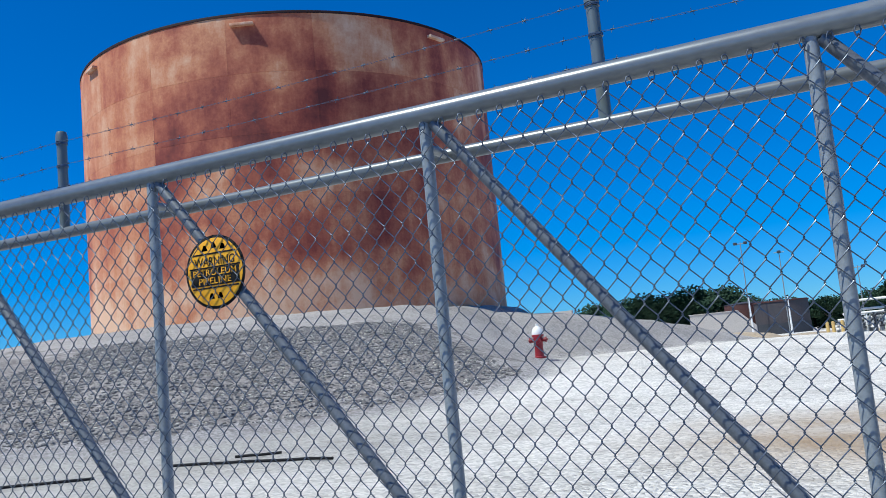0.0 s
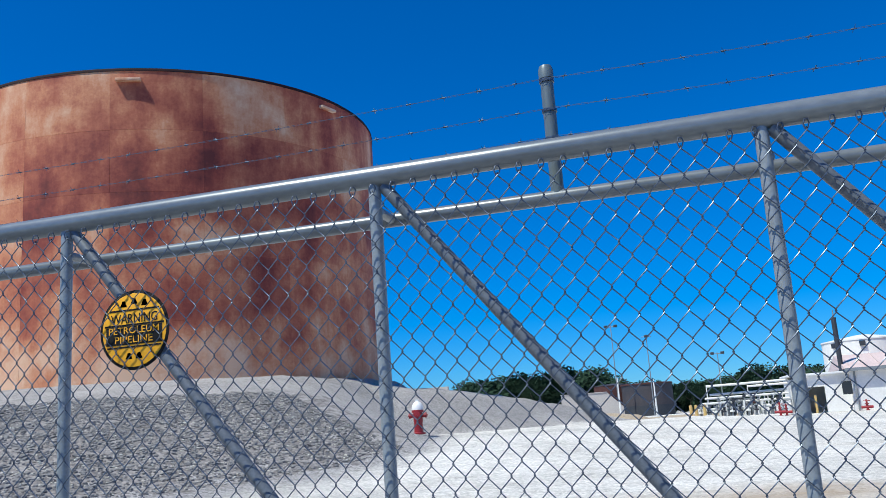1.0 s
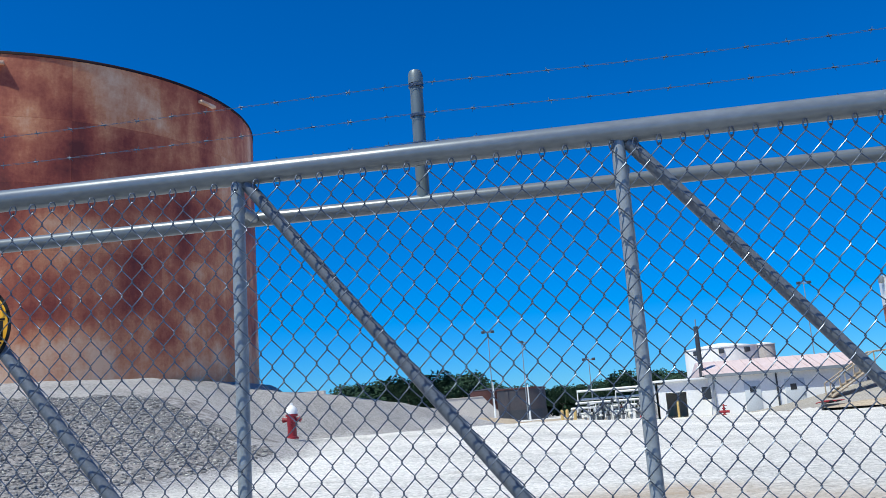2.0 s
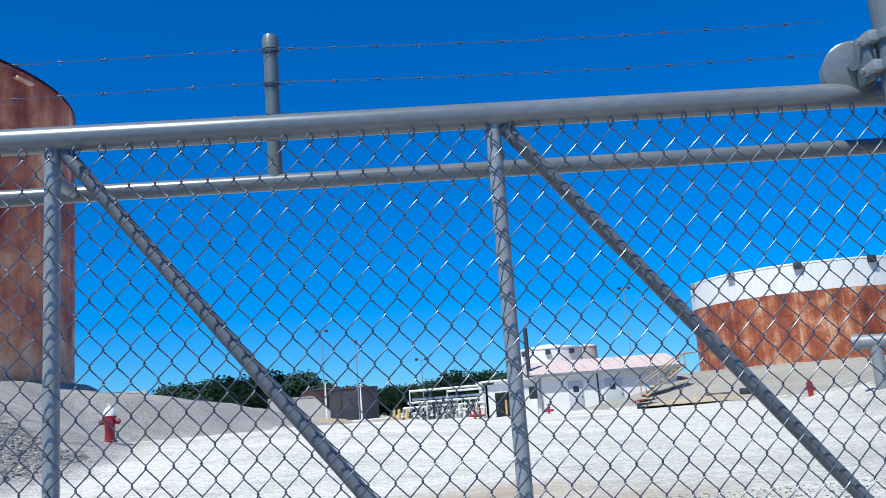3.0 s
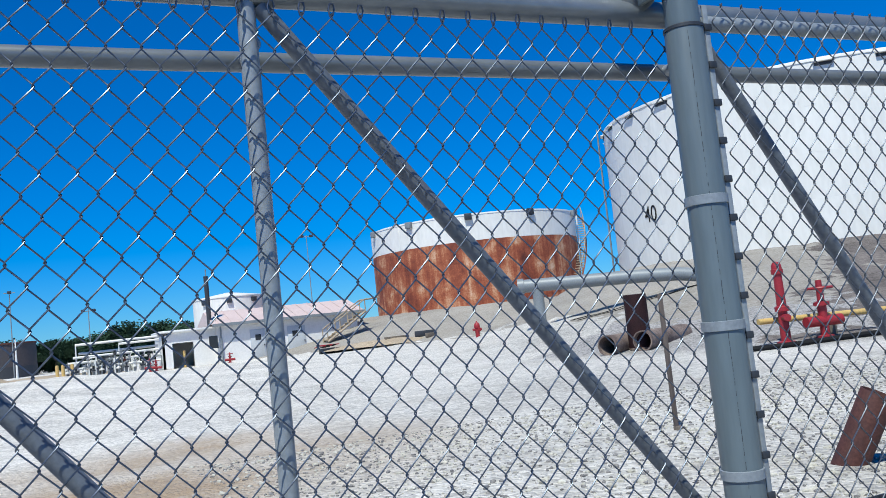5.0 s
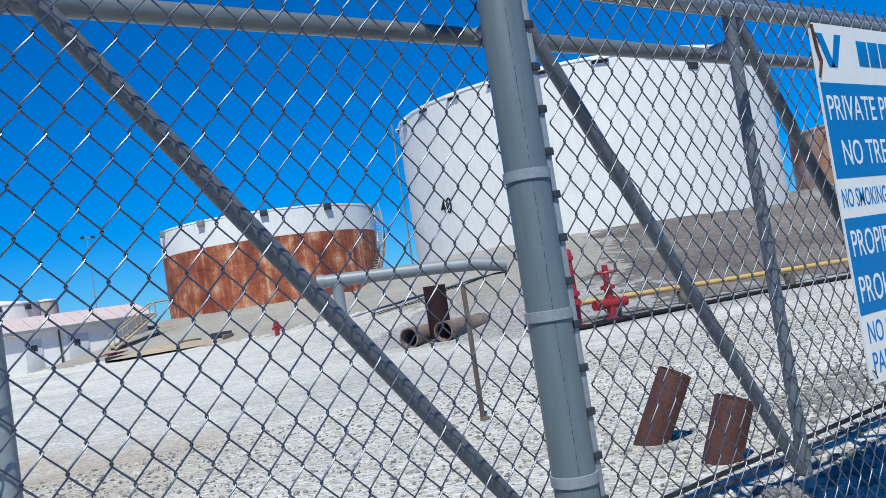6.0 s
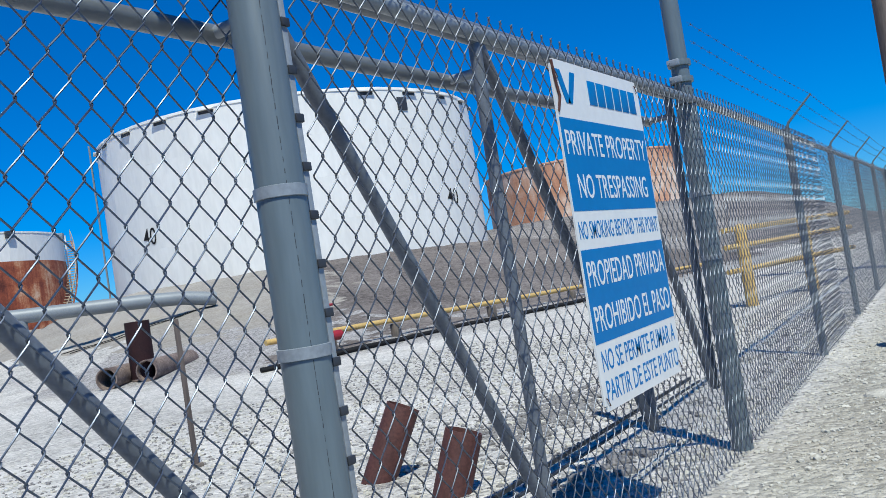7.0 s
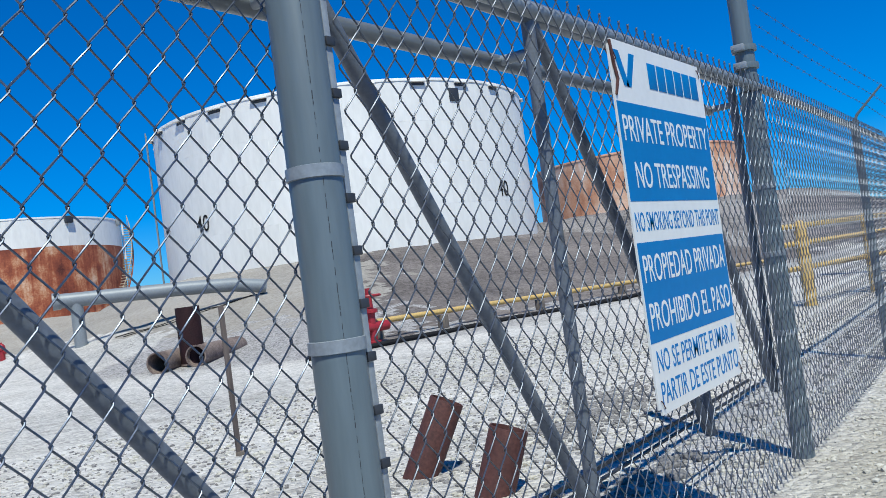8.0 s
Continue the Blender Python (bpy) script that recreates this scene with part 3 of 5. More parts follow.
def tank(name, label, c, r, z0, z1, courses, per_row, rim_mat, offset=0.0, brim=0.03, stagger=True, depth=0.014, inner=None):
    """A plated tank. courses: (name, share of height from, to, material)."""
    t = thing(name, label, "storage tank", (c[0], c[1], z0))
    h = z1 - z0
    bm = bmesh.new()
    lathe(bm, [(r - 0.03, -0.6), (r - 0.03, h - 0.02)], 96, False)
    inner = inner or courses[0][3]
    part("liner", bm, inner, t)
    for k, (nm, a, b, mat) in enumerate(courses):
        step = 2 * math.pi / per_row
        shapes = {}
        for i in range(per_row):
            ang = math.degrees(step) * (i + (0.5 if k % 2 and stagger else 0)) + offset
            m = mat(k, ang) if callable(mat) else mat
            if m.name not in shapes:
                shapes[m.name] = put(curved_plate(r, 0, step, a * h, b * h, depth), nm, m, True)
            ob = new(nm, shapes[m.name])
            ob.parent = t
            ob.matrix_basis = pose(0, 0, 0, 0, 0, ang)
    bm = bmesh.new()
    lathe(bm, [(r - 0.05, h - 0.1), (r + brim, h - 0.09), (r + brim, h - 0.01), (r + 0.02, h + 0.03), (0.3, h + 0.35), (0.05, h + 0.36)], 96, False)
    part("roof", bm, rim_mat, t)
    bm = bmesh.new()
    lathe(bm, [(r, -0.2), (r + 0.1, -0.2), (r + 0.1, 0.06), (r, 0.06)], 96, False)
    part("base_ring", bm, inner, t)
    return t


def even(n, nm, mat):
    return [(nm, k / n, (k + 1) / n, mat) for k in range(n)]


def primer(k, ang):
    """Three columns of plates towards the west carry a paler batch of primer."""
    return RUST_TAN if round(ang) in (-150, -130, -110) else RUST_RED


tank_1 = tank("rusty_tank", "large storage tank in rust-red primer with pale streaks", T1, R1, 2.95, 16.2, [("plate", k / 5, (k + 1) / 5, primer) for k in range(5)], 18, DARK_RUST, -170, stagger=False, depth=0.008, inner=RUST_RED)
for ang in (-66, -16, -114):
    ob = part("platform", box(bmesh.new(), (-0.5, -0.05, -0.1), (0.5, 0.2, 0.02), 0.01), PALE_RUST, tank_1)
    on_shell(ob, tank_1, R1, ang, 12.78)

tank_2 = tank("two_tone_tank", "storage tank with a white upper band over rusted plates", T2, R2, 1.85, 9.0,
              [("rusted_plate", k * 0.236, (k + 1) * 0.236, RUST) for k in range(3)] + [("white_plate", 0.708, 1.0, TANK_WHITE)], 10, TANK_WHITE, 4)
for ang in (175.7, -150, -118, -85.5, -46.4, -15):
    ob = part("vent_box", box(bmesh.new(), (-0.28, -0.02, -0.3), (0.28, 0.28, 0.2), 0.03), DARK_STEEL if ang in (-118, -85.5) else GREY_STEEL, tank_2)
    on_shell(ob, tank_2, R2, ang, 7.0)
for k in range(30):
    f = k / 29
    ob = part("stair_tread", box(bmesh.new(), (-0.16, 0.02, -0.03), (0.16, 0.75, 0.03)), DIRT, tank_2)
    on_shell(ob, tank_2, R2, -62 + 40 * f, 0.5 + 6.4 * f)
rail_pts = []
for k in range(31):
    a, f = radians(-62 + 40 * k / 30), k / 30
    rail_pts.append(((R2 + 0.75) * math.cos(a), (R2 + 0.75) * math.sin(a), 1.45 + 6.4 * f))
part("stair_rail", tube(bmesh.new(), rail_pts, 0.035, 6), DIRT, tank_2)
part("stair_stringer", tube(bmesh.new(), [(x, y, z - 0.95) for x, y, z in rail_pts], 0.06, 6), RUST, tank_2)
for k in range(0, 31, 3):
    x, y, z = rail_pts[k]
    part("stair_post", tube(bmesh.new(), [(x, y, z - 0.95), (x, y, z)], 0.025, 6), DIRT, tank_2)
a = radians(-40)
part("downpipe", tube(bmesh.new(), [((R2 + 0.2) * math.cos(a), (R2 + 0.2) * math.sin(a), z) for z in (0, 7.1)], 0.07, 8), TANK_WHITE, tank_2)

tank_3 = tank("white_tank", "white painted storage tank numbered forty on a gravel mound", T3, R3, 2.35, 9.62, even(4, "plate", TANK_WHITE), 9, TANK_WHITE, 3, depth=0.004)
for k in range(26):
    ob = part("vent", box(bmesh.new(), (-0.33, -0.05, -0.13), (0.33, 0.02, 0.0), 0.01), DARK_STEEL, tank_3)
    on_shell(ob, tank_3, R3, -172 + 13.85 * k, 7.1)
    hood = part("vent_hood", box(bmesh.new(), (-0.38, -0.02, 0.0), (0.38, 0.16, 0.05), 0.01), TANK_WHITE, tank_3)
    on_shell(hood, tank_3, R3, -172 + 13.85 * k, 7.1)
ob = part("hatch", box(bmesh.new(), (-0.26, -0.05, -0.3), (0.26, 0.05, 0.28), 0.02), DARK_STEEL, tank_3)
on_shell(ob, tank_3, R3, -105.6, 6.58)


def text_mesh(body, size, mat, name="lettering", wide=None, depth=0.002):
    """Words as a flat mesh in x and z, standing centred on the origin, fitted to a width."""
    cu = bpy.data.curves.new("words", "FONT")
    cu.body, cu.size, cu.align_x, cu.align_y, cu.extrude, cu.resolution_u = body, size, "CENTER", "CENTER", depth, 3
    cu.offset = size * 0.003
    tmp = new("words", cu)
    bpy.context.view_layer.update()
    me = bpy.data.meshes.new_from_object(tmp.evaluated_get(bpy.context.evaluated_depsgraph_get()))
    bpy.data.objects.remove(tmp)
    co = np.empty(len(me.vertices) * 3)
    me.vertices.foreach_get("co", co)
    co = co.reshape(-1, 3)
    k = wide / (co[:, 0].max() - co[:, 0].min()) if wide else 1.0
    mid = (co[:, :2].max(0) + co[:, :2].min(0)) / 2
    co = np.stack([(co[:, 0] - mid[0]) * k, -co[:, 2], co[:, 1] - mid[1]], 1)
    me.vertices.foreach_set("co", co.ravel())
    me.name = name
    me.materials.clear()
    me.materials.append(mat)
    me.update()
    return me


def number_on_tank(ang, z):
    me = text_mesh("40", 1.05, BLACK, "tank_number", 0.85)
    for v in me.vertices:
        a = radians(ang) + v.co.x / R3
        rr = R3 + 0.012 - v.co.y
        v.co = (rr * math.cos(a), rr * math.sin(a), v.co.z)
    ob = new("tank_number", me)
    ob.parent = tank_3
    ob.location = (0, 0, z)
    tagged(ob, "black stencilled number forty")


number_on_tank(178.5, 2.42)
number_on_tank(-90.5, 2.38)
# ladder and pipes at the edge of the white tank
for da in (-0.35, 0.35):
    a = radians(143) + da / R3
    part("ladder_rail", tube(bmesh.new(), [((R3 + 0.3) * math.cos(a), (R3 + 0.3) * math.sin(a), z) for z in (0, 7.6)], 0.04, 6), GREY_STEEL, tank_3)
for k in range(24):
    a = radians(143)
    p = Vector(((R3 + 0.3) * math.cos(a), (R3 + 0.3) * math.sin(a), 0.2 + 0.3 * k))
    d = Vector((-math.sin(a), math.cos(a), 0)) * 0.35
    part("rung", tube(bmesh.new(), [p - d, p + d], 0.02, 5), GREY_STEEL, tank_3)

tank_4 = tank("far_rusty_tank", "distant storage tank with faded rust-coloured plates", T4, R4, 3.5, 7.2, even(2, "plate", PALE_RUST), 8, PALE_RUST, 5)

# ---- sliding gate ----
Z_TOP, Z_BOT = 1.778, 0.31
BACK = 0.133
gate = thing("sliding_gate", "grey galvanised cantilever sliding gate with chain-link mesh", "gate")
part("top_rail", tube(bmesh.new(), [(-7.4, 0, Z_TOP + 0.035), (4.22, 0, Z_TOP + 0.035)], 0.0365, 24), RAIL, gate)
part("second_rail", tube(bmesh.new(), [(-7.4, BACK, 1.693), (4.22, BACK, 1.693)], 0.0245, 20), RAIL, gate)
part("bottom_angle", box(bmesh.new(), (-7.4, BACK - 0.004, 0.337), (4.22, BACK + 0.004, 0.352), 0.001), DARK_STEEL, gate)
part("bottom_angle", box(bmesh.new(), (-7.4, BACK - 0.05, 0.322), (4.22, BACK - 0.035, 0.33), 0.001), DARK_STEEL, gate)
uprights = [-7.24, -6.03, -4.82, -3.615, -2.41, -1.205, 0, 1.23, 2.24, 3.26, 4.18]
for x in uprights:
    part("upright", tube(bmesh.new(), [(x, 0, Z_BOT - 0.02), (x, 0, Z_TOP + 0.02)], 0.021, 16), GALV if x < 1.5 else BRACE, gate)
    part("strut", tube(bmesh.new(), [(x + 0.012, 0.0, 1.693), (x + 0.012, BACK, 1.693)], 0.016, 10), GALV, gate)
for x, x2 in zip(uprights, uprights[1:]):
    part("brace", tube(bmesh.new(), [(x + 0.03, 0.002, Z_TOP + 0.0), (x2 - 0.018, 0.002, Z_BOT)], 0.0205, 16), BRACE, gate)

PITCH, ROW = 0.0695, 0.0870


def wire_mesh(z0, z1, node, flip, r=0.0021, sides=6, mat=WIRE):
    """One zigzag wire of chain-link fabric from z0 to z1; node: the height of one bend."""
    bm = bmesh.new()
    k0 = math.ceil((z0 - node) / (ROW / 2))
    pts = []
    k = k0
    while node + k * ROW / 2 <= z1:
        s = (1 if k % 2 else -1) * flip
        z = node + k * ROW / 2
        d = 1 if s > 0 else -1
        pts.append((s * (PITCH / 4 - 0.001), -0.0032 * d, z - 0.006))
        pts.append((s * (PITCH / 4 + 0.0022), -0.0005 * d, z - 0.001))
        pts.append((s * (PITCH / 4 - 0.001), 0.0032 * d, z + 0.005))
        k += 1
    tube(bm, pts, r, sides, False)
    return put(bm, "wire", mat, True)


def fabric(parent, x0, x1, y, z0, z1, node_x, node_z, r=0.0019, mat=WIRE):
    """Chain-link fabric hung from x0 to x1: wires of two mirrored shapes, hooked into each other."""
    pair = (wire_mesh(z0, z1, node_z, 1, r, 6, mat), wire_mesh(z0, z1, node_z, -1, r, 6, mat))
    k = math.ceil((x0 - node_x) / (PITCH / 2))
    while node_x + (k + 0.5) * PITCH / 2 < x1:
        w = new("wire", pair[k % 2])
        w.parent = parent
        w.location = (node_x + (k + 0.5) * PITCH / 2, y, 0)
        k += 1


fabric(gate, -5.2, 1.24, -0.03, 0.26, Z_TOP + 0.005, -0.368, 1.231)
# bent-over knuckles where the fabric meets the top rail
knuckle = put(tube(bmesh.new(), [(-0.004, -0.034, Z_TOP - 0.03), (-0.009, -0.036, Z_TOP - 0.014), (-0.004, -0.034, Z_TOP + 0.001), (0.005, -0.03, Z_TOP + 0.003), (0.009, -0.026, Z_TOP - 0.008), (0.005, -0.026, Z_TOP - 0.022), (-0.002, -0.03, Z_TOP - 0.028)], 0.0022, 6), "knuckle", WIRE, True)
k = -70
while -0.368 + k * PITCH < 1.05:
    o = new("knuckle", knuckle)
    o.parent = gate
    o.location = (-0.368 + k * PITCH, 0, 0)
    k += 1

# barbed wire carried on short posts over the second rail
BARB_Z = (1.89, 1.988, 2.092)


def barbed(parent, pts, spread=0.125, r=0.0007):
    """Two twisted strands with four-point barbs."""
    pts = [Vector(p) for p in pts]
    for a, b in zip(pts, pts[1:]):
        d = (b - a).normalized()
        side, up = d.orthogonal().normalized(), None
        up = d.cross(side)
        n = max(2, int((b - a).length / 0.03))
        bm = bmesh.new()
        for ph in (0, math.pi):
            tube(bm, [a + (b - a) * k / n + (side * math.cos(k * 1.1 + ph) + up * math.sin(k * 1.1 + ph)) * 0.0022 + Vector((0, 0, -0.012 * math.sin(math.pi * k / n))) for k in range(n + 1)], r, 4, False)
        m = int((b - a).length / spread)
        for k in range(m):
            c = a + d * spread * (k + 0.5) + Vector((0, 0, -0.012 * math.sin(math.pi * (k + 0.5) / m)))
            for q in (0.6, 2.2):
                w = (side * math.cos(q + k) + up * math.sin(q + k)) * 0.012
                tube(bm, [c - w - d * 0.005, c + w + d * 0.005], 0.0009, 4, False)
            tube(bm, [c - d * 0.008, c + d * 0.008], 0.0026, 5)
        part("barbed_wire", bm, BARB, parent)


for x in (-5.45, -3.04, -0.625):
    part("wire_post", lathe(bmesh.new(), [(0.0215, 1.69), (0.0215, 2.1), (0.025, 2.1), (0.025, 2.13), (0.02, 2.145), (0.006, 2.15)], 16, c=(x, BACK)), GALV_DULL, gate)
    for z in BARB_Z:
        part("wire_clip", lathe(bmesh.new(), [(0.0225, z - 0.006), (0.0255, z - 0.005), (0.0255, z + 0.005), (0.0225, z + 0.006)], 12, c=(x, BACK)), WIRE, gate)
for z in BARB_Z:
    barbed(gate, [(-5.45, BACK - 0.027, z), (-3.04, BACK - 0.027, z), (-0.625, BACK - 0.027, z), (1.06, BACK - 0.027, z - 0.005)])


# ---- gate posts with their rollers ----
def gate_post(x, y, label, rollers=True):
    p = thing("gate_post", label, "post", (x, y, 0), group="gate posts")
    part("pole", lathe(bmesh.new(), [(0.0505, -0.2), (0.0505, 1.715), (0.049, 1.722), (0.0445, 1.722), (0.0445, 2.75), (0.048, 2.75), (0.048, 2.78), (0.03, 2.8)], 32), GALV_DULL, p)
    part("weld", lathe(bmesh.new(), [(0.0445, 1.716), (0.0525, 1.718), (0.0525, 1.726), (0.0445, 1.73)], 32), DARK_STEEL, p)
    bm = bmesh.new()
    a, z, rng = radians(-121), 0.02, random.Random(4)
    while z < 1.7:
        dz = rng.uniform(0.006, 0.02)
        tube(bm, [(0.0505 * math.cos(a), 0.0505 * math.sin(a), z), (0.0506 * math.cos(a + 0.01), 0.0506 * math.sin(a + 0.01), z + dz)], rng.uniform(0.0004, 0.001), 5)
        z += dz + rng.choice((0.003, 0.004, 0.006, 0.014))
    tagged(part("weld_seam", bm, DARK_STEEL, p), "rough dark weld seam", kind="stuff")
    for z in (0.58, 0.95, 1.27):
        b = part("band", lathe(bmesh.new(), [(0.051, z - 0.0125), (0.0545, z - 0.0115), (0.0545, z + 0.0115), (0.051, z + 0.0125)], 32), GALV, p, "galvanised tension band")
        bm = box(bmesh.new(), (0.045, 0.035, z - 0.012), (0.085, 0.042, z + 0.012), 0.002)
        box(bm, (0.045, 0.05, z - 0.012), (0.085, 0.057, z + 0.012), 0.002)
        tube(bm, [(0.072, 0.02, z), (0.072, 0.068, z)], 0.006, 6)
        part("band_bolt", bm, GALV, p)
    for z in (1.845, 1.93):
        bm = lathe(bmesh.new(), [(0.045, z - 0.016), (0.056, z - 0.014), (0.058, z), (0.056, z + 0.014), (0.045, z + 0.016)], 28)
        part("roller_clamp", bm, GALV_DULL, p)
        bm = box(bmesh.new(), (-0.075, -0.02, z - 0.016), (-0.045, 0.04, z + 0.016), 0.004)
        tube(bm, [(-0.085, 0.03, z), (-0.04, 0.03, z)], 0.008, 6)
        part("clamp_bolt", bm, GALV, p)
    if not rollers:
        return p
    bm = box(bmesh.new(), (-0.068, 0.008, 1.815), (-0.052, 0.088, 1.955), 0.006)
    part("roller_bracket", bm, GALV_DULL, p)
    axis = (Vector((-0.042, 0.19, 1.895)) - Vector((-0.073, 0.092, 1.88))).to_track_quat("Z", "Y").to_matrix().to_4x4()
    place = Matrix.Translation((-0.073, 0.092, 1.88)) @ axis
    bm = lathe(bmesh.new(), [(0.012, -0.004), (0.072, 0.0), (0.078, 0.004), (0.078, 0.012), (0.074, 0.016), (0.056, 0.018)], 32)
    bm.transform(place)
    part("roller_flange", bm, RAIL, p, "round galvanised roller flange")
    bm = lathe(bmesh.new(), [(0.058, 0.016), (0.05, 0.05), (0.058, 0.09), (0.07, 0.092), (0.07, 0.102), (0.02, 0.104)], 28)
    bm.transform(place)
    part("roller", bm, RAIL, p)
    bm = tube(bmesh.new(), [place @ Vector((0, 0, -0.02)), place @ Vector((0, 0, 0.01))], 0.014, 8)
    part("axle_nut", bm, GALV_DULL, p)
    return p


gate_post(1.108, -BACK, "thick grey steel gate post with clamp bands and roller")
gate_post(4.13, -0.10, "tall grey steel gate post behind the fence mesh", False)

# ---- fence ----
FENCE_Y = -0.165
fence = thing("chain_link_fence", "galvanised chain-link fence with angled barbed-wire arms", "fence")


def fence_line(x):
    return FENCE_Y if x < 4.3 else FENCE_Y + 0.034 * (x - 4.3)


fabric(fence, 1.15, 4.3, FENCE_Y, 0.03, 1.79, 1.320, 1.042, 0.0019, WIRE_DULL)
part("tension_bar", box(bmesh.new(), (1.152, FENCE_Y + 0.002, 0.04), (1.168, FENCE_Y + 0.008, 1.78), 0.001), GALV, fence)
for k in range(17):
    z = 0.12 + 0.1 * k
    part("fabric_clip", box(bmesh.new(), (1.148, FENCE_Y - 0.004, z - 0.009), (1.172, FENCE_Y + 0.011, z + 0.009), 0.002), DARK_STEEL, fence)
part("top_rail", tube(bmesh.new(), [(1.15, FENCE_Y + 0.03, 1.74), (4.15, FENCE_Y + 0.03, 1.74)], 0.021, 14), GALV, fence)
part("top_rail", tube(bmesh.new(), [(4.15, FENCE_Y + 0.03, 1.74), (60, fence_line(60) + 0.03, 1.78)], 0.021, 10), GALV, fence)
turn = math.degrees(math.atan(0.034))
pair = (wire_mesh(0.03, 1.79, 1.042, 1, 0.0019, 5, WIRE_DULL), wire_mesh(0.03, 1.79, 1.042, -1, 0.0019, 5, WIRE_DULL))
x, k = 4.3, 0
while x < 8.2:
    w = new("wire", pair[k % 2])
    w.parent = fence
    w.matrix_basis = pose(x, fence_line(x), 0, 0, 0, turn)
    x += PITCH / 2
    k += 1
bm = bmesh.new()
while x < 34:
    s, pts, q = (1 if k % 2 else -1), [], 0
    while 0.03 + q * ROW / 2 < 1.79:
        z = 0.03 + q * ROW / 2
        d = s if q % 2 else -s
        pts.append((x + d * PITCH / 4, fence_line(x) + 0.0008 * d, z + 0.012 * math.sin(k * 2.4)))
        q += 1
    tube(bm, pts, 0.0014, 4, False)
    x += PITCH / 2
    k += 1
tagged(part("far_fabric", bm, WIRE_DULL, fence), kind="stuff")
arm_tips = []
for x in [7.0 + 2.7 * i for i in range(15)]:
    y = fence_line(x)
    part("post", tube(bmesh.new(), [(x, y + 0.045, -0.1), (x, y + 0.045, 1.8)], 0.03, 12), GALV_DULL, fence)
    tip = (x + 0.03, y - 0.17, 2.03)
    part("barb_arm", tube(bmesh.new(), [(x, y + 0.045, 1.78), (x, y + 0.02, 1.84), tip], 0.013, 8, r_end=0.008), GALV_DULL, fence)
    arm_tips.append(tip)
for f in (0.98, 0.66, 0.34):
    pts = [(4.2, -0.15, 1.85 + 0.3 * f)] + [(tx, fence_line(tx) + 0.02 - 0.19 * f, 1.84 + 0.19 * f) for tx, ty, tz in arm_tips[:8]]
    barbed(fence, pts, 0.14, 0.0005)

# ---- property sign ----
sign = thing("property_sign", "blue and white private property sign wired to the fence", "sign", (2.79, FENCE_Y - 0.014, 0))
SW, SB, ST = 0.402, 0.545, 1.708
bm = box(bmesh.new(), (-SW, -0.003, SB), (SW, 0.003, ST))
bmesh.ops.bevel(bm, geom=[e for e in bm.edges if abs(e.verts[0].co.y - e.verts[1].co.y) > 0.003], offset=0.02, segments=4, affect="EDGES")
part("board", bm, SIGN_WHITE, sign)
for z0, z1 in ((1.200, 1.512), (0.763, 1.0715)):
    part("blue_panel", box(bmesh.new(), (-SW + 0.006, -0.0038, z0), (SW - 0.006, -0.003, z1)), SIGN_BLUE, sign, "blue printed panel")
for body, z, size, wide, mat in (("PRIVATE PROPERTY", 1.43, 0.118, 0.745, SIGN_WHITE), ("NO TRESPASSING", 1.283, 0.118, 0.655, SIGN_WHITE), ("NO SMOKING BEYOND THIS POINT", 1.136, 0.086, 0.765, SIGN_BLUE),
                                 ("PROPIEDAD PRIVADA", 0.99, 0.122, 0.745, SIGN_WHITE), ("PROHIBIDO EL PASO", 0.842, 0.122, 0.745, SIGN_WHITE), ("NO SE PERMITE FUMAR A", 0.705, 0.098, 0.735, SIGN_BLUE), ("PARTIR DE ESTE PUNTO", 0.608, 0.098, 0.735, SIGN_BLUE)):
    ob = new("lettering", text_mesh(body, size, mat, "lettering", wide, 0.0003))
    ob.parent = sign
    ob.location = (0, -0.0044 if mat is SIGN_WHITE else -0.0036, z)
# trade mark and name as plain shapes
for u0, u1 in ((-0.355, -0.30), (-0.235, -0.285)):
    bm = bmesh.new()
    a, b = (u0, 1.675), (u1, 1.565)
    vs = [bm.verts.new((x, y, z)) for y in (-0.0048, -0.0032) for x, z in ((a[0] - 0.02, a[1]), (a[0] + 0.02, a[1]), (b[0] + 0.018, b[1]), (b[0] - 0.018, b[1]))]
    for q in ((0, 3, 2, 1), (4, 5, 6, 7), (0, 1, 5, 4), (1, 2, 6, 5), (2, 3, 7, 6), (3, 0, 4, 7)):
        bm.faces.new([vs[i] for i in q])
    bmesh.ops.recalc_face_normals(bm, faces=bm.faces)
    part("mark", bm, SIGN_BLUE, sign, "plain blue trade mark stroke", False)
for k in range(6):
    part("name_bar", box(bmesh.new(), (-0.115 + 0.079 * k, -0.0048, 1.575), (-0.047 + 0.079 * k, -0.0032, 1.662), 0.0006), SIGN_BLUE, sign)
for u, v in ((-SW + 0.03, SB + 0.03), (SW - 0.03, SB + 0.03), (-SW + 0.03, ST - 0.05), (SW - 0.03, ST - 0.03)):
    part("tie_wire", tube(bmesh.new(), [(u - 0.012, 0.02, v + 0.02), (u - 0.01, -0.007, v + 0.012), (u + 0.008, -0.007, v - 0.012), (u + 0.012, 0.02, v - 0.02)], 0.002, 6), BROWN_PIPE, sign)
part("stain_strap", tube(bmesh.new(), [(-SW + 0.008, -0.006, 1.70), (-SW + 0.014, -0.008, 1.63), (-SW + 0.03, -0.008, 1.58), (-SW + 0.01, -0.004, 1.53)], 0.005, 6), BROWN_PIPE, sign)

# ---- round pipeline disc ----
disc = thing("pipeline_sign", "round yellow and black petroleum pipeline warning disc", "sign", (-2.108, -0.0188, 1.394))


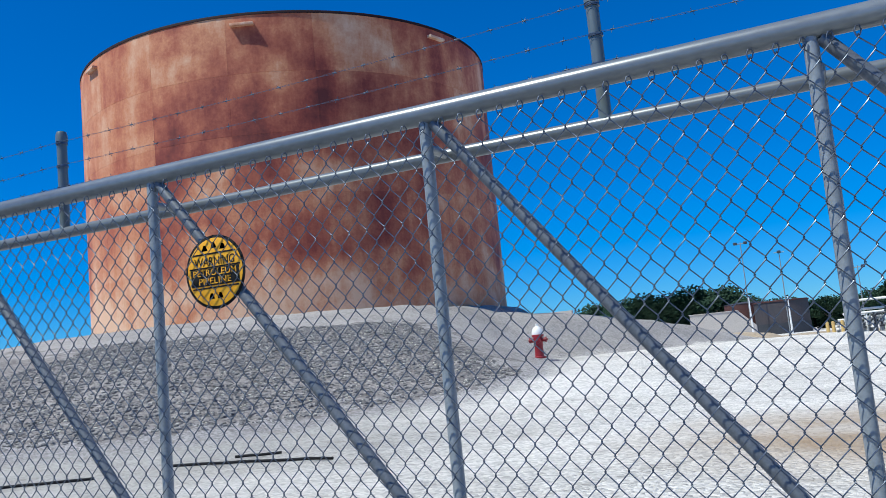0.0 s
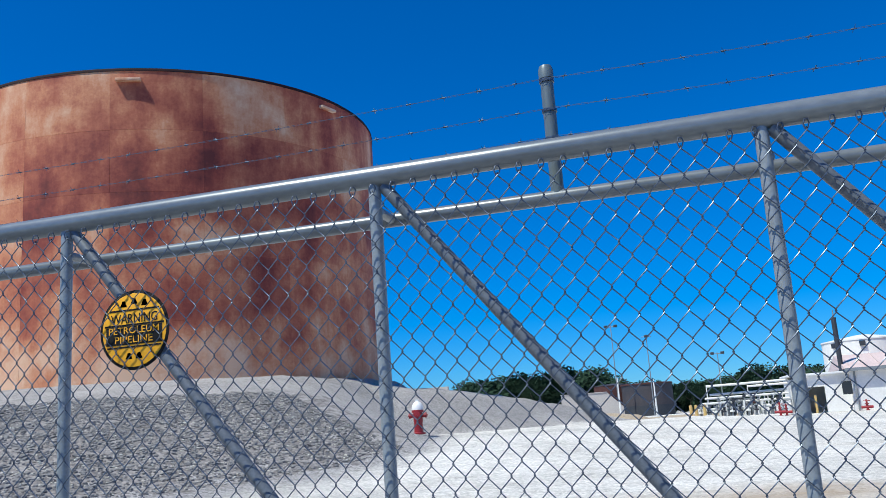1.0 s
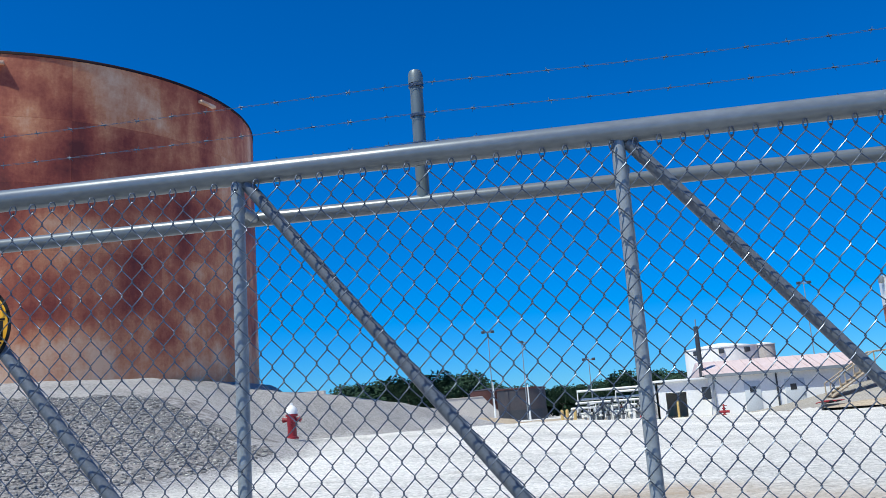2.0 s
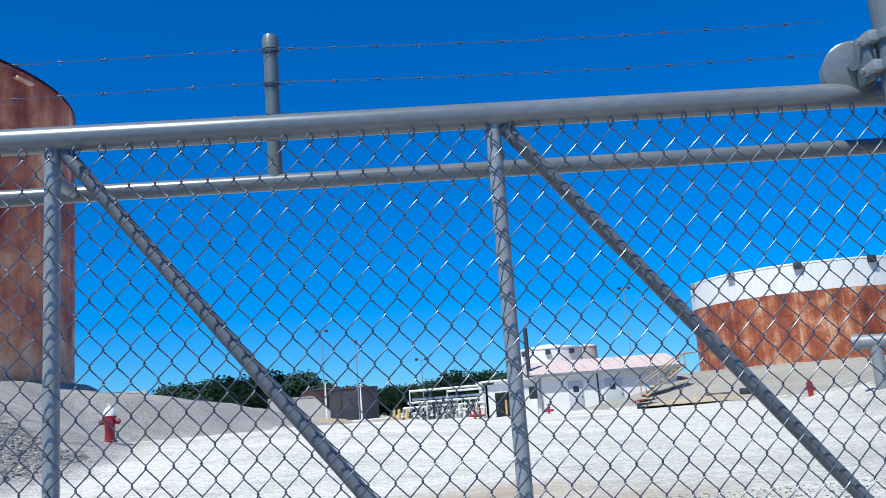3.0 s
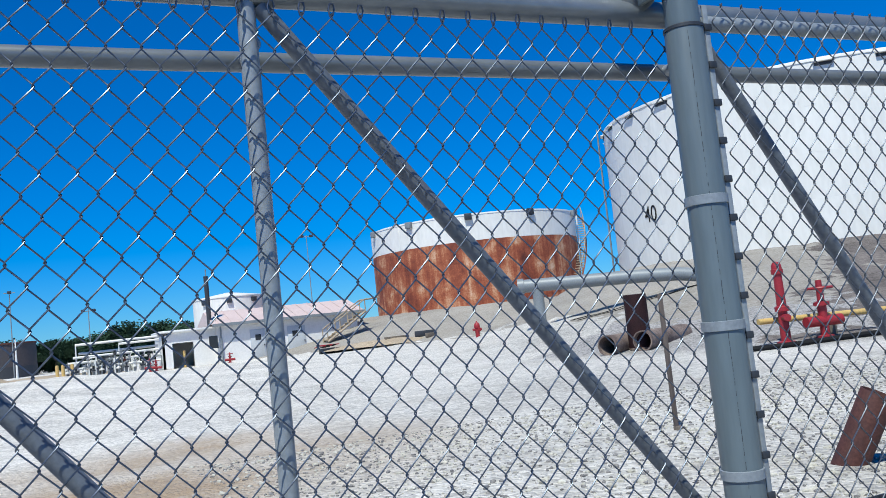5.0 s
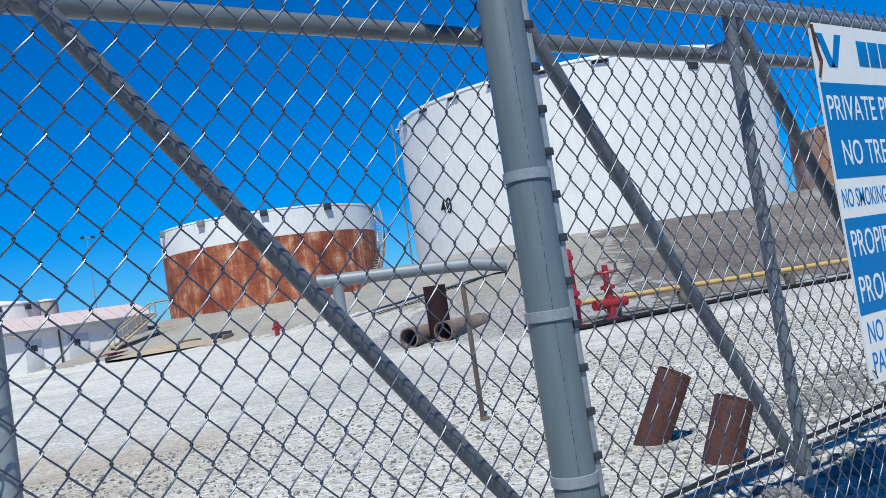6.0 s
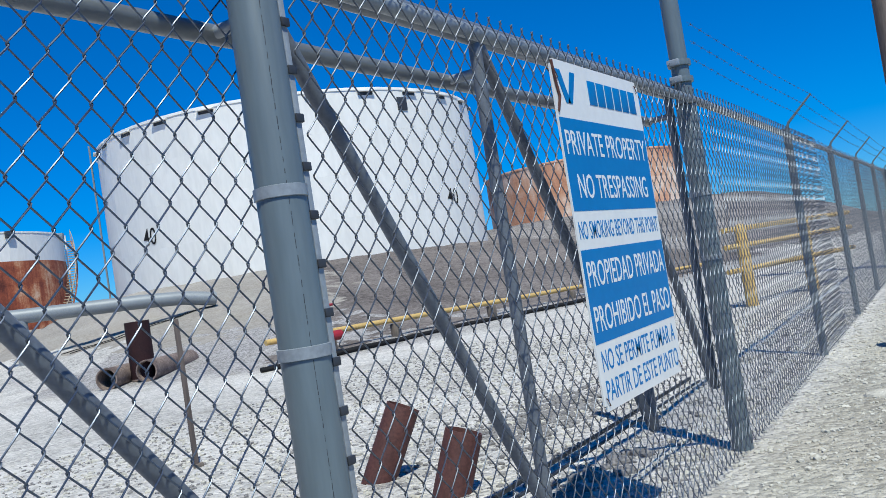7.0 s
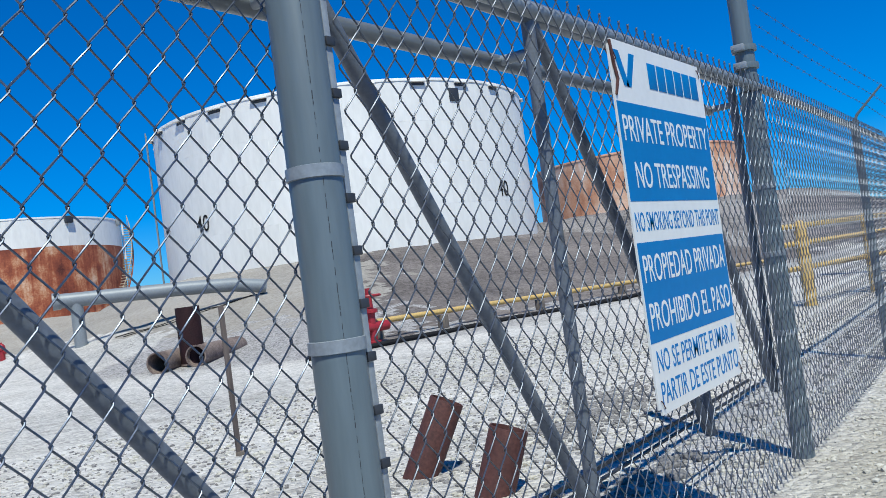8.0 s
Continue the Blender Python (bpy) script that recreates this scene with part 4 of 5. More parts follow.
def disc_mesh(r, y0, y1):
    bm = lathe(bmesh.new(), [(r - 0.002, y0), (r, (y0 + y1) / 2), (r - 0.002, y1)], 40)
    bm.transform(Matrix.Rotation(radians(90), 4, "X"))
    return bm


part("plate", disc_mesh(0.139, 0.0, 0.003), BLACK, disc)
part("face", disc_mesh(0.128, 0.0032, 0.0042), SIGN_YELLOW, disc, "yellow face")
part("black_panel", box(bmesh.new(), (-0.112, -0.0056, -0.05), (0.112, -0.0044, 0.014), 0.0003), BLACK, disc)
for body, z, size, wide, mat in (("WARNING", 0.041, 0.046, 0.186, BLACK), ("PETROLEUM", 0.0, 0.034, 0.2, SIGN_YELLOW), ("PIPELINE", -0.032, 0.034, 0.15, SIGN_YELLOW)):
    ob = new("lettering", text_mesh(body, size, mat, "lettering", wide, 0.0004))
    ob.parent = disc
    ob.location = (0, -0.0062 if mat is SIGN_YELLOW else -0.005, z)
for z, w in ((-0.058, 0.108), (0.07, 0.1), (0.018, 0.118)):
    part("print_bar", box(bmesh.new(), (-w, -0.0054, z - 0.003), (w, -0.0044, z + 0.003)), BLACK, disc)
for x, z in ((-0.042, 0.092), (0.0, 0.1), (0.042, 0.092), (-0.02, -0.09), (0.02, -0.09)):
    bm = bmesh.new()
    f = bm.faces.new([bm.verts.new((x + u, -0.0046, z + v)) for u, v in ((-0.014, -0.01), (0.014, -0.01), (0.005, 0.011), (-0.005, 0.011))])
    bmesh.ops.solidify(bm, geom=[f], thickness=0.0008)
    part("pictogram", bm, BLACK, disc, "", False)

# ---- fire hydrant ----


def hydrant(x, y, scale=1.0, label="red fire hydrant with a white cap on the gravel", group="", cap=None):
    z = height(x, y)
    h = thing("fire_hydrant", label, "hydrant", (x, y, z - 0.01), group)
    h.scale = (scale,) * 3
    part("barrel", lathe(bmesh.new(), [(0.17, 0), (0.17, 0.05), (0.12, 0.06), (0.11, 0.3), (0.12, 0.32), (0.12, 0.42), (0.115, 0.55), (0.155, 0.56), (0.155, 0.62)], 24), RED, h)
    part("bonnet", lathe(bmesh.new(), [(0.15, 0.62), (0.15, 0.66), (0.135, 0.74), (0.09, 0.81), (0.04, 0.84), (0.035, 0.9)], 24), cap or WHITE_WALL, h, "" if cap else "white domed cap")
    for d, r in (((1, 0, 0), 0.055), ((-1, 0, 0), 0.055), ((0.2, -1, 0), 0.075)):
        v = Vector(d).normalized()
        bm = tube(bmesh.new(), [v * 0.08 + Vector((0, 0, 0.48)), v * 0.2 + Vector((0, 0, 0.48))], r, 14)
        tube(bm, [v * 0.2 + Vector((0, 0, 0.48)), v * 0.235 + Vector((0, 0, 0.48))], r * 1.25, 8)
        tube(bm, [v * 0.235 + Vector((0, 0, 0.48)), v * 0.265 + Vector((0, 0, 0.48))], r * 0.35, 5)
        part("outlet", bm, RED, h)
    return h


hydrant(-8.36, 22.15, 1.16)

# ---- things near the gate, inside the yard ----


def stub(x, y, top, r, label):
    """A cut-off pipe that leans out of the ground, open at the top."""
    g = height(x, y)
    p = thing("pipe_stub", label, "pipe", (x, y, g), group="cut pipes by the gate")
    axis = Vector(top) - Vector((x, y, g))
    length = axis.length
    bm = bmesh.new()
    lathe(bm, [(r, -0.25), (r, length - 0.004), (r - 0.002, length), (r - 0.008, length), (r - 0.009, length - 0.004), (r - 0.009, 0.0)], 28, False)
    bm.transform(axis.to_track_quat("Z", "Y").to_matrix().to_4x4())
    part("wall", bm, BROWN_PIPE, p)
    return p


stub(3.60, 1.78, (3.725, 1.63, 0.375), 0.095, "rust-brown cut steel pipe leaning out of gravel")
stub(3.33, 1.12, (3.40, 1.035, 0.292), 0.095, "short rust-brown cut steel pipe in gravel")

stake = thing("marker_stake", "thin weathered wooden marker stake in the yard", "stake", (3.87, 3.62, height(3.87, 3.62)))
part("shaft", box(bmesh.new(), (-0.017, -0.012, -0.1), (0.017, 0.012, 1.06), 0.003), POLE_WOOD, stake)
part("splinter", box(bmesh.new(), (-0.02, -0.02, -0.02), (0.05, 0.015, 0.03), 0.004), WOOD, stake)


def short_pipe(x, y, z, r, length, m, label, mat, thick=0.03):
    p = thing("steel_pipe", label, "pipe", group="pipe offcuts")
    p.matrix_basis = Matrix.Translation((x, y, z)) @ m
    bm = bmesh.new()
    lathe(bm, [(r - thick, 0), (r - 0.005, 0), (r, 0.005), (r, length - 0.005), (r - 0.005, length), (r - thick, length), (r - thick, 0)], 32, False)
    part("wall", bm, mat, p)
    part("end_ring", lathe(bmesh.new(), [(r - 0.02, -0.004), (r + 0.006, -0.004), (r + 0.006, 0.03), (r - 0.02, 0.03)], 32, False), OLD_PIPE, p)
    return p


lying = Matrix.Rotation(radians(-64), 4, "Z") @ Matrix.Rotation(radians(-90), 4, "X")
short_pipe(9.30, 12.35, height(9.3, 12.35) + 0.19, 0.2, 1.9, lying, "brown scaled steel pipe lying on the ground", OLD_PIPE, 0.022)
short_pipe(9.86, 11.95, height(9.9, 11.95) + 0.19, 0.2, 1.9, lying, "brown scaled steel pipe with an open end", OLD_PIPE, 0.022)
short_pipe(10.06, 12.3, height(10.06, 12.3), 0.225, 1.09, Matrix.Identity(4), "dark rusted pipe standing upright behind lying pipes", DARK_RUST, 0.03)

# grey pipeline on a support
line = thing("grey_pipeline", "thick grey pipeline running into the gravel slope", "pipeline")
zs = 1.8
part("run", tube(bmesh.new(), [(12.38, 21.0, zs), (14.0, 20.03, zs - 0.04), (15.4, 19.18, zs - 0.08), (16.4, 18.55, zs - 0.14), (17.2, 18.05, zs - 0.3)], 0.2, 20), GREY_STEEL, line)
part("end_cap", tube(bmesh.new(), [(12.3, 21.05, zs), (12.46, 20.95, zs)], 0.235, 20), GREY_STEEL, line)
part("leg", tube(bmesh.new(), [(12.8, 20.75, height(12.8, 20.75) - 0.2), (12.8, 20.75, zs)], 0.17, 16), GREY_STEEL, line)

# red valves and yellow pipe at the toe of the mound


def wheel_valve(x, y, h, label):
    z = height(x, y)
    v = thing("red_valve", label, "valve", (x, y, z), group="red valves")
    part("riser", lathe(bmesh.new(), [(0.14, 0), (0.14, 0.05), (0.075, 0.06), (0.075, h * 0.55), (0.13, h * 0.56), (0.13, h * 0.62), (0.06, h * 0.64), (0.05, h)], 16), RED, v)
    bm = bmesh.new()
    tube(bm, [(0.2 * math.cos(a), 0.2 * math.sin(a), h * 0.86) for a in (2 * math.pi * k / 16 for k in range(17))], 0.025, 6, False)
    tube(bm, [(-0.2, 0, h * 0.86), (0.2, 0, h * 0.86)], 0.018, 6)
    tube(bm, [(0, -0.2, h * 0.86), (0, 0.2, h * 0.86)], 0.018, 6)
    part("handwheel", bm, RED, v)
    part("side_outlet", tube(bmesh.new(), [(-0.35, 0.05, h * 0.3), (0.35, -0.05, h * 0.3)], 0.09, 12), RED, v)
    return v


riser = thing("hydrant_riser", "tall red hydrant riser at the toe of the mound", "hydrant", (10.62, 9.05, height(10.62, 9.05) - 0.01))
part("barrel", lathe(bmesh.new(), [(0.15, 0), (0.15, 0.05), (0.085, 0.06), (0.08, 0.55), (0.12, 0.56), (0.12, 0.63), (0.08, 0.65), (0.07, 1.18), (0.1, 1.19), (0.1, 1.26), (0.07, 1.28)], 20), RED, riser)
part("cap", lathe(bmesh.new(), [(0.085, 1.27), (0.085, 1.33), (0.06, 1.38), (0.01, 1.4)], 16), RED, riser)
part("outlet", tube(bmesh.new(), [(0, 0, 0.45), (-0.1, -0.2, 0.45)], 0.06, 12), RED, riser)
wheel_valve(11.2, 8.75, 0.98, "red hydrant valve with a handwheel by yellow pipe")
yp = thing("yellow_pipe", "thin yellow pipe running along the toe of the mound", "pipe")
yline = [(10.3, 9.3), (11.6, 9.0), (13.2, 8.7), (16.0, 8.15), (19.0, 7.6), (23, 6.9), (27, 6.2)]
part("run", tube(bmesh.new(), [(x, y, 0.44 - 0.012 * (x - 10)) for x, y in yline], 0.052, 12), YELLOW, yp)
for x, y in yline[1:]:
    part("support", box(bmesh.new(), (x - 0.08, y - 0.08, height(x, y) - 0.05), (x + 0.08, y + 0.08, 0.37 - 0.012 * (x - 10)), 0.01), WOOD, yp)
hose = thing("black_hose", "black hose lying along the toe of the mound", "hose")
part("tube", tube(bmesh.new(), [(x, y - 0.55 + 0.12 * math.sin(x), height(x, y - 0.55) + 0.04) for x, y in ((9.6 + 0.5 * k, 9.35 - 0.2 * 0.5 * k) for k in range(26))], 0.045, 8), BLACK, hose)

# yellow guard frame beyond the fence
guard = thing("yellow_guard_rail", "yellow pipe guard frame beyond the fence", "guard rail")
for x, y in ((12.3, 1.75), (13.9, 1.2)):
    part("guard_post", lathe(bmesh.new(), [(0.085, -0.1), (0.085, 1.1), (0.06, 1.15), (0.02, 1.17)], 16, c=(x, y)), YELLOW, guard)
for z in (0.52, 0.86, 1.1):
    part("guard_bar", tube(bmesh.new(), [(11.9, 1.9, z), (15.4, 0.75, z)], 0.036, 10), YELLOW, guard)
# hoses on the ground by the mound
for k, (ax, ay, bx, by) in enumerate(((-7.44, 5.38, -5.2, 5.45), (-6.93, 5.99, -6.37, 6.14), (-8.6, 4.0, -7.75, 4.55))):
    b = thing("black_hose", "black hose end lying on pale ground", "hose", group="loose hoses")
    part("tube", tube(bmesh.new(), [(ax + (bx - ax) * q / 8, ay + (by - ay) * q / 8 + 0.03 * math.sin(q), height(ax + (bx - ax) * q / 8, ay + (by - ay) * q / 8) + 0.025) for q in range(9)], 0.017, 8), BLACK, b)

# ---- outside the fence ----
log = thing("cut_log", "grey weathered log stump standing on gravel", "log", (7.2, -0.62, height(7.2, -0.62)))
bm = lathe(bmesh.new(), [(0.138, -0.03), (0.135, 0.1), (0.13, 0.27), (0.127, 0.31), (0.11, 0.32), (0.06, 0.322), (0.01, 0.315)], 36)
for v in bm.verts:
    k = 1 + 0.07 * noise.noise((v.co.x * 9, v.co.y * 9, v.co.z * 2)) + 0.08 * noise.noise((v.co.x * 45, v.co.y * 45, 2))
    v.co.x *= k
    v.co.y *= k
    if v.co.z > 0.3:
        v.co.z += 0.025 * noise.noise((v.co.x * 30, v.co.y * 30, 6))
part("trunk", bm, POLE_WOOD, log, smooth=False)
rock = thing("rock", "flat pale limestone rock on the gravel", "rock", (5.35, -0.62, height(5.35, -0.62)))
bm = bmesh.new()
bmesh.ops.create_icosphere(bm, subdivisions=2, radius=0.09)
for v in bm.verts:
    v.co = Vector((v.co.x * 0.8, v.co.y * 1.3, v.co.z * 0.45)) * (1 + 0.25 * noise.noise(v.co * 14))
part("boulder", bm, STONE, rock, smooth=False)
for x, y, r, h, label in ((16.9, -0.15, 0.165, 9.5, "thick brown wooden utility pole by the fence"), (33.0, -0.05, 0.1, 11.0, "distant wooden utility pole by the fence")):
    p = thing("utility_pole", label, "utility pole", (x, y, height(x, y)), group="utility poles")
    part("shaft", tube(bmesh.new(), [(0, 0, -0.3), (-0.05, 0.0, h / 2), (-0.14, 0.02, h)], r, 18, r_end=r * 0.72), POLE_WOOD, p)
    part("cross_arm", box(bmesh.new(), (-0.2, -1.1, h - 0.6), (-0.05, 1.1, h - 0.48), 0.01), WOOD, p)
for k, (x, y, h) in enumerate(((14.6, -0.18, 0.62), (15.3, -0.32, 0.5))):
    b = thing("fence_block", "short brown wooden post by the fence", "post", (x, y, height(x, y)), group="short posts")
    part("shaft", box(bmesh.new(), (-0.07, -0.07, -0.05), (0.07, 0.07, h), 0.012), POLE_WOOD, b)

# ---- buildings and plant at the back ----
S = 1.06
by = 58.9
bld = thing("plant_building", "long low white building with a faded pink roof", "building", (0, 0, -0.3))
wall = box(bmesh.new(), (9.3, by, 0), (19.5, by + 7, 2.75))
part("wall", wall, WHITE_WALL, bld)
bm = bmesh.new()
for zlo, yy, zhi in ((2.72, by - 0.45, 2.84),):
    pts = [(9.0, by - 0.45, 2.72), (20.0, by - 0.45, 2.72), (20.0, by + 3.5, 3.75), (9.0, by + 3.5, 3.75), (9.0, by + 7.4, 2.72), (20.0, by + 7.4, 2.72)]
    vs = [bm.verts.new(p) for p in pts]
    bm.faces.new((vs[0], vs[1], vs[2], vs[3]))
    bm.faces.new((vs[3], vs[2], vs[5], vs[4]))
    bm.faces.new((vs[0], vs[3], vs[4]))
    bm.faces.new((vs[1], vs[5], vs[2]))
roof = part("roof", bm, ROOF, bld, "faded pink metal roof", False)
for k in range(12):
    x = 9.4 + 0.92 * k
    ob = part("roof_seam", tube(bmesh.new(), [(x, by - 0.45, 2.75), (x, by + 3.5, 3.78)], 0.03, 5), ROOF, roof)
part("fascia", box(bmesh.new(), (9.0, by - 0.5, 2.55), (20.0, by - 0.44, 2.76)), GREY_STEEL, bld)
for x0, x1, win in ((11.55, 12.6, True), (14.2, 15.5, True)):
    d = part("door", box(bmesh.new(), (x0, by - 0.06, 0), (x1, by + 0.02, 2.1), 0.01), DOOR_GREY, bld, "pale grey painted door")
    if win:
        part("door_window", box(bmesh.new(), (x0 + 0.35, by - 0.075, 1.35), (x0 + 0.75, by - 0.055, 1.75)), DARK_GLASS, d)
    part("door_handle", tube(bmesh.new(), [(x1 - 0.15, by - 0.1, 1.0), (x1 - 0.05, by - 0.1, 1.0)], 0.03, 6), DARK_STEEL, d)
part("window", box(bmesh.new(), (8.2 * S, by - 0.3, 1.1), (8.75 * S, by - 0.2, 1.95)), DARK_GLASS, bld)
part("downpipe", tube(bmesh.new(), [(9.55, by - 0.1, 0), (9.55, by - 0.1, 2.6)], 0.06, 8), GREY_STEEL, bld)
part("downpipe", tube(bmesh.new(), [(13.7, by - 0.1, 0), (13.7, by - 0.1, 2.6)], 0.06, 8), DARK_STEEL, bld)

shed = thing("pump_shed", "small white shed with a dark open front", "shed", (0, 0, -0.28))
bm = bmesh.new()
y0 = by + 0.6
for lo, hi in (((5.7, y0, 0), (6.35, y0 + 0.15, 2.3)), ((7.75, y0, 0), (9.3, y0 + 0.15, 2.5)), ((6.35, y0, 1.7), (7.75, y0 + 0.15, 2.45)), ((5.7, y0, 0), (5.85, y0 + 5, 2.3)), ((5.7, y0 + 5, 0), (9.3, y0 + 5.15, 2.5))):
    box(bm, lo, hi)
part("wall", bm, WHITE_WALL, shed)
part("roof", box(bmesh.new(), (5.5, y0 - 0.3, 2.45), (9.4, y0 + 5.4, 2.6), 0.02), WHITE_WALL, shed)
part("doorway_post", tube(bmesh.new(), [(7.05, y0 - 0.4, 0), (7.05, y0 - 0.4, 1.15)], 0.08, 8), YELLOW, shed)
ch = thing("exhaust_stack", "dark thin exhaust stack beside the shed", "chimney", (9.0, by + 1.0, -0.3))
part("stack", tube(bmesh.new(), [(0, 0, 0), (0, 0, 6.2)], 0.16, 12), DARK_STEEL, ch)
part("tip", tube(bmesh.new(), [(0, 0, 6.2), (0.02, 0, 6.7)], 0.04, 6), GREY_STEEL, ch)

wt = thing("small_white_tank", "weathered white tank with a conical roof behind the building", "storage tank", (12.2, 69.5, -0.3))
part("shell", lathe(bmesh.new(), [(2.9, 0), (2.9, 5.0)], 48, False), TANK_WHITE, wt)
part("roof", lathe(bmesh.new(), [(2.95, 4.95), (2.95, 5.05), (0.3, 5.45), (0.01, 5.46)], 48, False), TANK_WHITE, wt)
for ang in (-100, -60, -140):
    a = radians(ang)
    on_shell(part("vent_box", box(bmesh.new(), (-0.2, -0.02, -0.2), (0.2, 0.2, 0.15)), DARK_STEEL, wt), wt, 2.9, ang, 4.7)

bt = thing("beige_drum_tank", "narrow beige drum tank behind the pink roof", "storage tank", (15.3, 68.6, -0.3))
part("shell", lathe(bmesh.new(), [(0.85, 0), (0.85, 5.0)], 28, False), CONCRETE, bt)
part("roof", lathe(bmesh.new(), [(0.9, 4.98), (0.9, 5.06), (0.1, 5.2), (0.01, 5.2)], 28, False), TANK_WHITE, bt)

# pipe manifold
rack = thing("pipe_manifold", "rack of white pipes and valves beside the shed", "pipework", (0, 0, -0.15))
for k, (yy, z) in enumerate(((60.0, 0.55), (60.4, 0.95), (60.8, 1.3), (61.3, 1.55))):
    part("header_pipe", tube(bmesh.new(), [(-0.6 + 0.35 * k, yy, z), (5.6, yy, z + 0.02)], 0.085, 10), TANK_WHITE, rack)
for k in range(5):
    x = 0.2 + 1.2 * k
    bm = tube(bmesh.new(), [(x, 59.7, 0), (x, 59.7, 1.0), (x, 61.6, 1.0), (x, 61.6, 0)], 0.06, 8)
    part("support", bm, TANK_WHITE, rack)
for k in range(11):
    x = -0.3 + 0.52 * k
    part("riser", tube(bmesh.new(), [(x, 59.6, 0), (x, 59.6, 0.5 + 0.12 * (k % 3)), (x + 0.1, 60.2, 0.75)], 0.075, 8), GREY_STEEL, rack)
    bm = lathe(bmesh.new(), [(0.16, 0.32), (0.16, 0.42), (0.05, 0.44), (0.05, 0.62), (0.13, 0.63), (0.13, 0.66)], 10, c=(x, 59.55))
    part("valve", bm, DARK_STEEL if k % 2 else TANK_WHITE, rack)
bm = tube(bmesh.new(), [(0.3, 61.0, 0), (0.3, 61.0, 2.15), (5.7, 61.0, 2.2)], 0.09, 10)
part("high_pipe", bm, TANK_WHITE, rack)
part("cross_pipe", tube(bmesh.new(), [(3.0, 60.6, 1.3), (3.0, 60.6, 1.95), (5.6, 60.6, 1.98)], 0.08, 8), TANK_WHITE, rack)
rng = random.Random(8)
for k in range(26):
    x, y, z = rng.uniform(-0.3, 5.3), rng.uniform(59.5, 61.2), rng.uniform(0.3, 1.3)
    dx, dz = rng.uniform(0.2, 0.7), rng.uniform(0.15, 0.5)
    part("loop_pipe", tube(bmesh.new(), [(x, y, 0), (x, y, z), (x + dx * 0.3, y, z + dz), (x + dx, y, z + dz), (x + dx, y, 0.1)], rng.uniform(0.035, 0.07), 6), rng.choice((TANK_WHITE, GREY_STEEL, DARK_STEEL, GREY_STEEL)), rack)
    part("valve_body", lathe(bmesh.new(), [(0.05, 0), (0.12, 0.03), (0.12, 0.12), (0.04, 0.16), (0.04, 0.26), (0.1, 0.27), (0.1, 0.3)], 8, c=(x, y)), rng.choice((DARK_STEEL, BROWN_PIPE, GREY_STEEL)), rack).location.z = z
for x in (-0.9, -0.55, 0.0):
    b = thing("yellow_bollard", "short yellow bollard beside the pipe rack", "bollard", (x, 59.0, height(x, 59)), group="bollards")
    part("shaft", lathe(bmesh.new(), [(0.11, -0.1), (0.11, 1.0), (0.08, 1.08), (0.01, 1.1)], 12), YELLOW, b)
wheel_valve(4.7, 58.2, 0.9, "red hydrant valve beside the pipe rack")
wheel_valve(5.1, 58.4, 0.8, "red hydrant valve in front of the shed")
wheel_valve(9.9, 58.1, 0.7, "red hydrant valve by the white wall")
hydrant(19.3, 38.5, 1.05, "all-red fire hydrant at the toe of a slope", "", RED)
blk = thing("black_hose", "long black hose at the toe of the slope", "hose")
part("tube", tube(bmesh.new(), [(19.5 + 0.45 * k, 38.3 - 0.25 * k, height(19.5 + 0.45 * k, 38.3 - 0.25 * k) + 0.06) for k in range(12)], 0.07, 8), BLACK, blk)

for q in (0.0, 0.4):
    b = thing("black_cable", "thin black cable lying across the gravel slope", "cable", group="cables on the slope")
    part("strand", tube(bmesh.new(), [(13.2 + 0.4 * k, 19.75 - 0.16 * k - q * (1 - k / 12) + 0.06 * math.sin(k * 1.3 + q), height(13.2 + 0.4 * k, 19.75 - 0.16 * k - q * (1 - k / 12)) + 0.03) for k in range(11)], 0.012, 6), BLACK, b)

# red trailer, timber stair and debris at the foot of the two-tone tank
tr = thing("red_trailer", "small red flatbed trailer with scrap beside the building", "trailer", (15.9, 54.6, -0.12))
tr.scale = (0.6, 0.6, 0.6)
part("bed", box(bmesh.new(), (-1.0, -0.6, 0.45), (1.1, 0.6, 0.6), 0.02), RED, tr)
part("drawbar", tube(bmesh.new(), [(-1.0, 0, 0.5), (-1.7, 0, 0.35)], 0.05, 8), RED, tr)
for x in (-0.3, 0.45):
    bm = lathe(bmesh.new(), [(0.12, -0.09), (0.28, -0.09), (0.3, -0.06), (0.3, 0.06), (0.28, 0.09), (0.12, 0.09)], 16)
    bm.transform(Matrix.Translation((x, -0.62, 0.3)) @ Matrix.Rotation(radians(90), 4, "X"))
    part("wheel", bm, BLACK, tr)
st = thing("timber_stair", "tan timber steps with handrails up the slope", "stairs")
for k in range(9):
    f = k / 8
    part("tread", box(bmesh.new(), (16.4 + 2.6 * f - 0.2, 55.6, 0.5 + 1.7 * f), (16.4 + 2.6 * f + 0.2, 56.8, 0.56 + 1.7 * f)), DIRT, st)
for yy in (55.6, 56.8):
    part("stringer", tube(bmesh.new(), [(16.2, yy, 0.4), (19.1, yy, 2.25)], 0.08, 6), DIRT, st)
    part("handrail", tube(bmesh.new(), [(16.2, yy, 1.3), (19.1, yy, 3.1), (20.2, yy, 3.15)], 0.05, 6), DIRT, st)
    for f in (0, 0.33, 0.66, 1):
        part("baluster", tube(bmesh.new(), [(16.2 + 2.9 * f, yy, 0.4 + 1.85 * f), (16.2 + 2.9 * f, yy, 1.3 + 1.8 * f)], 0.04, 6), DIRT, st)
rng = random.Random(5)
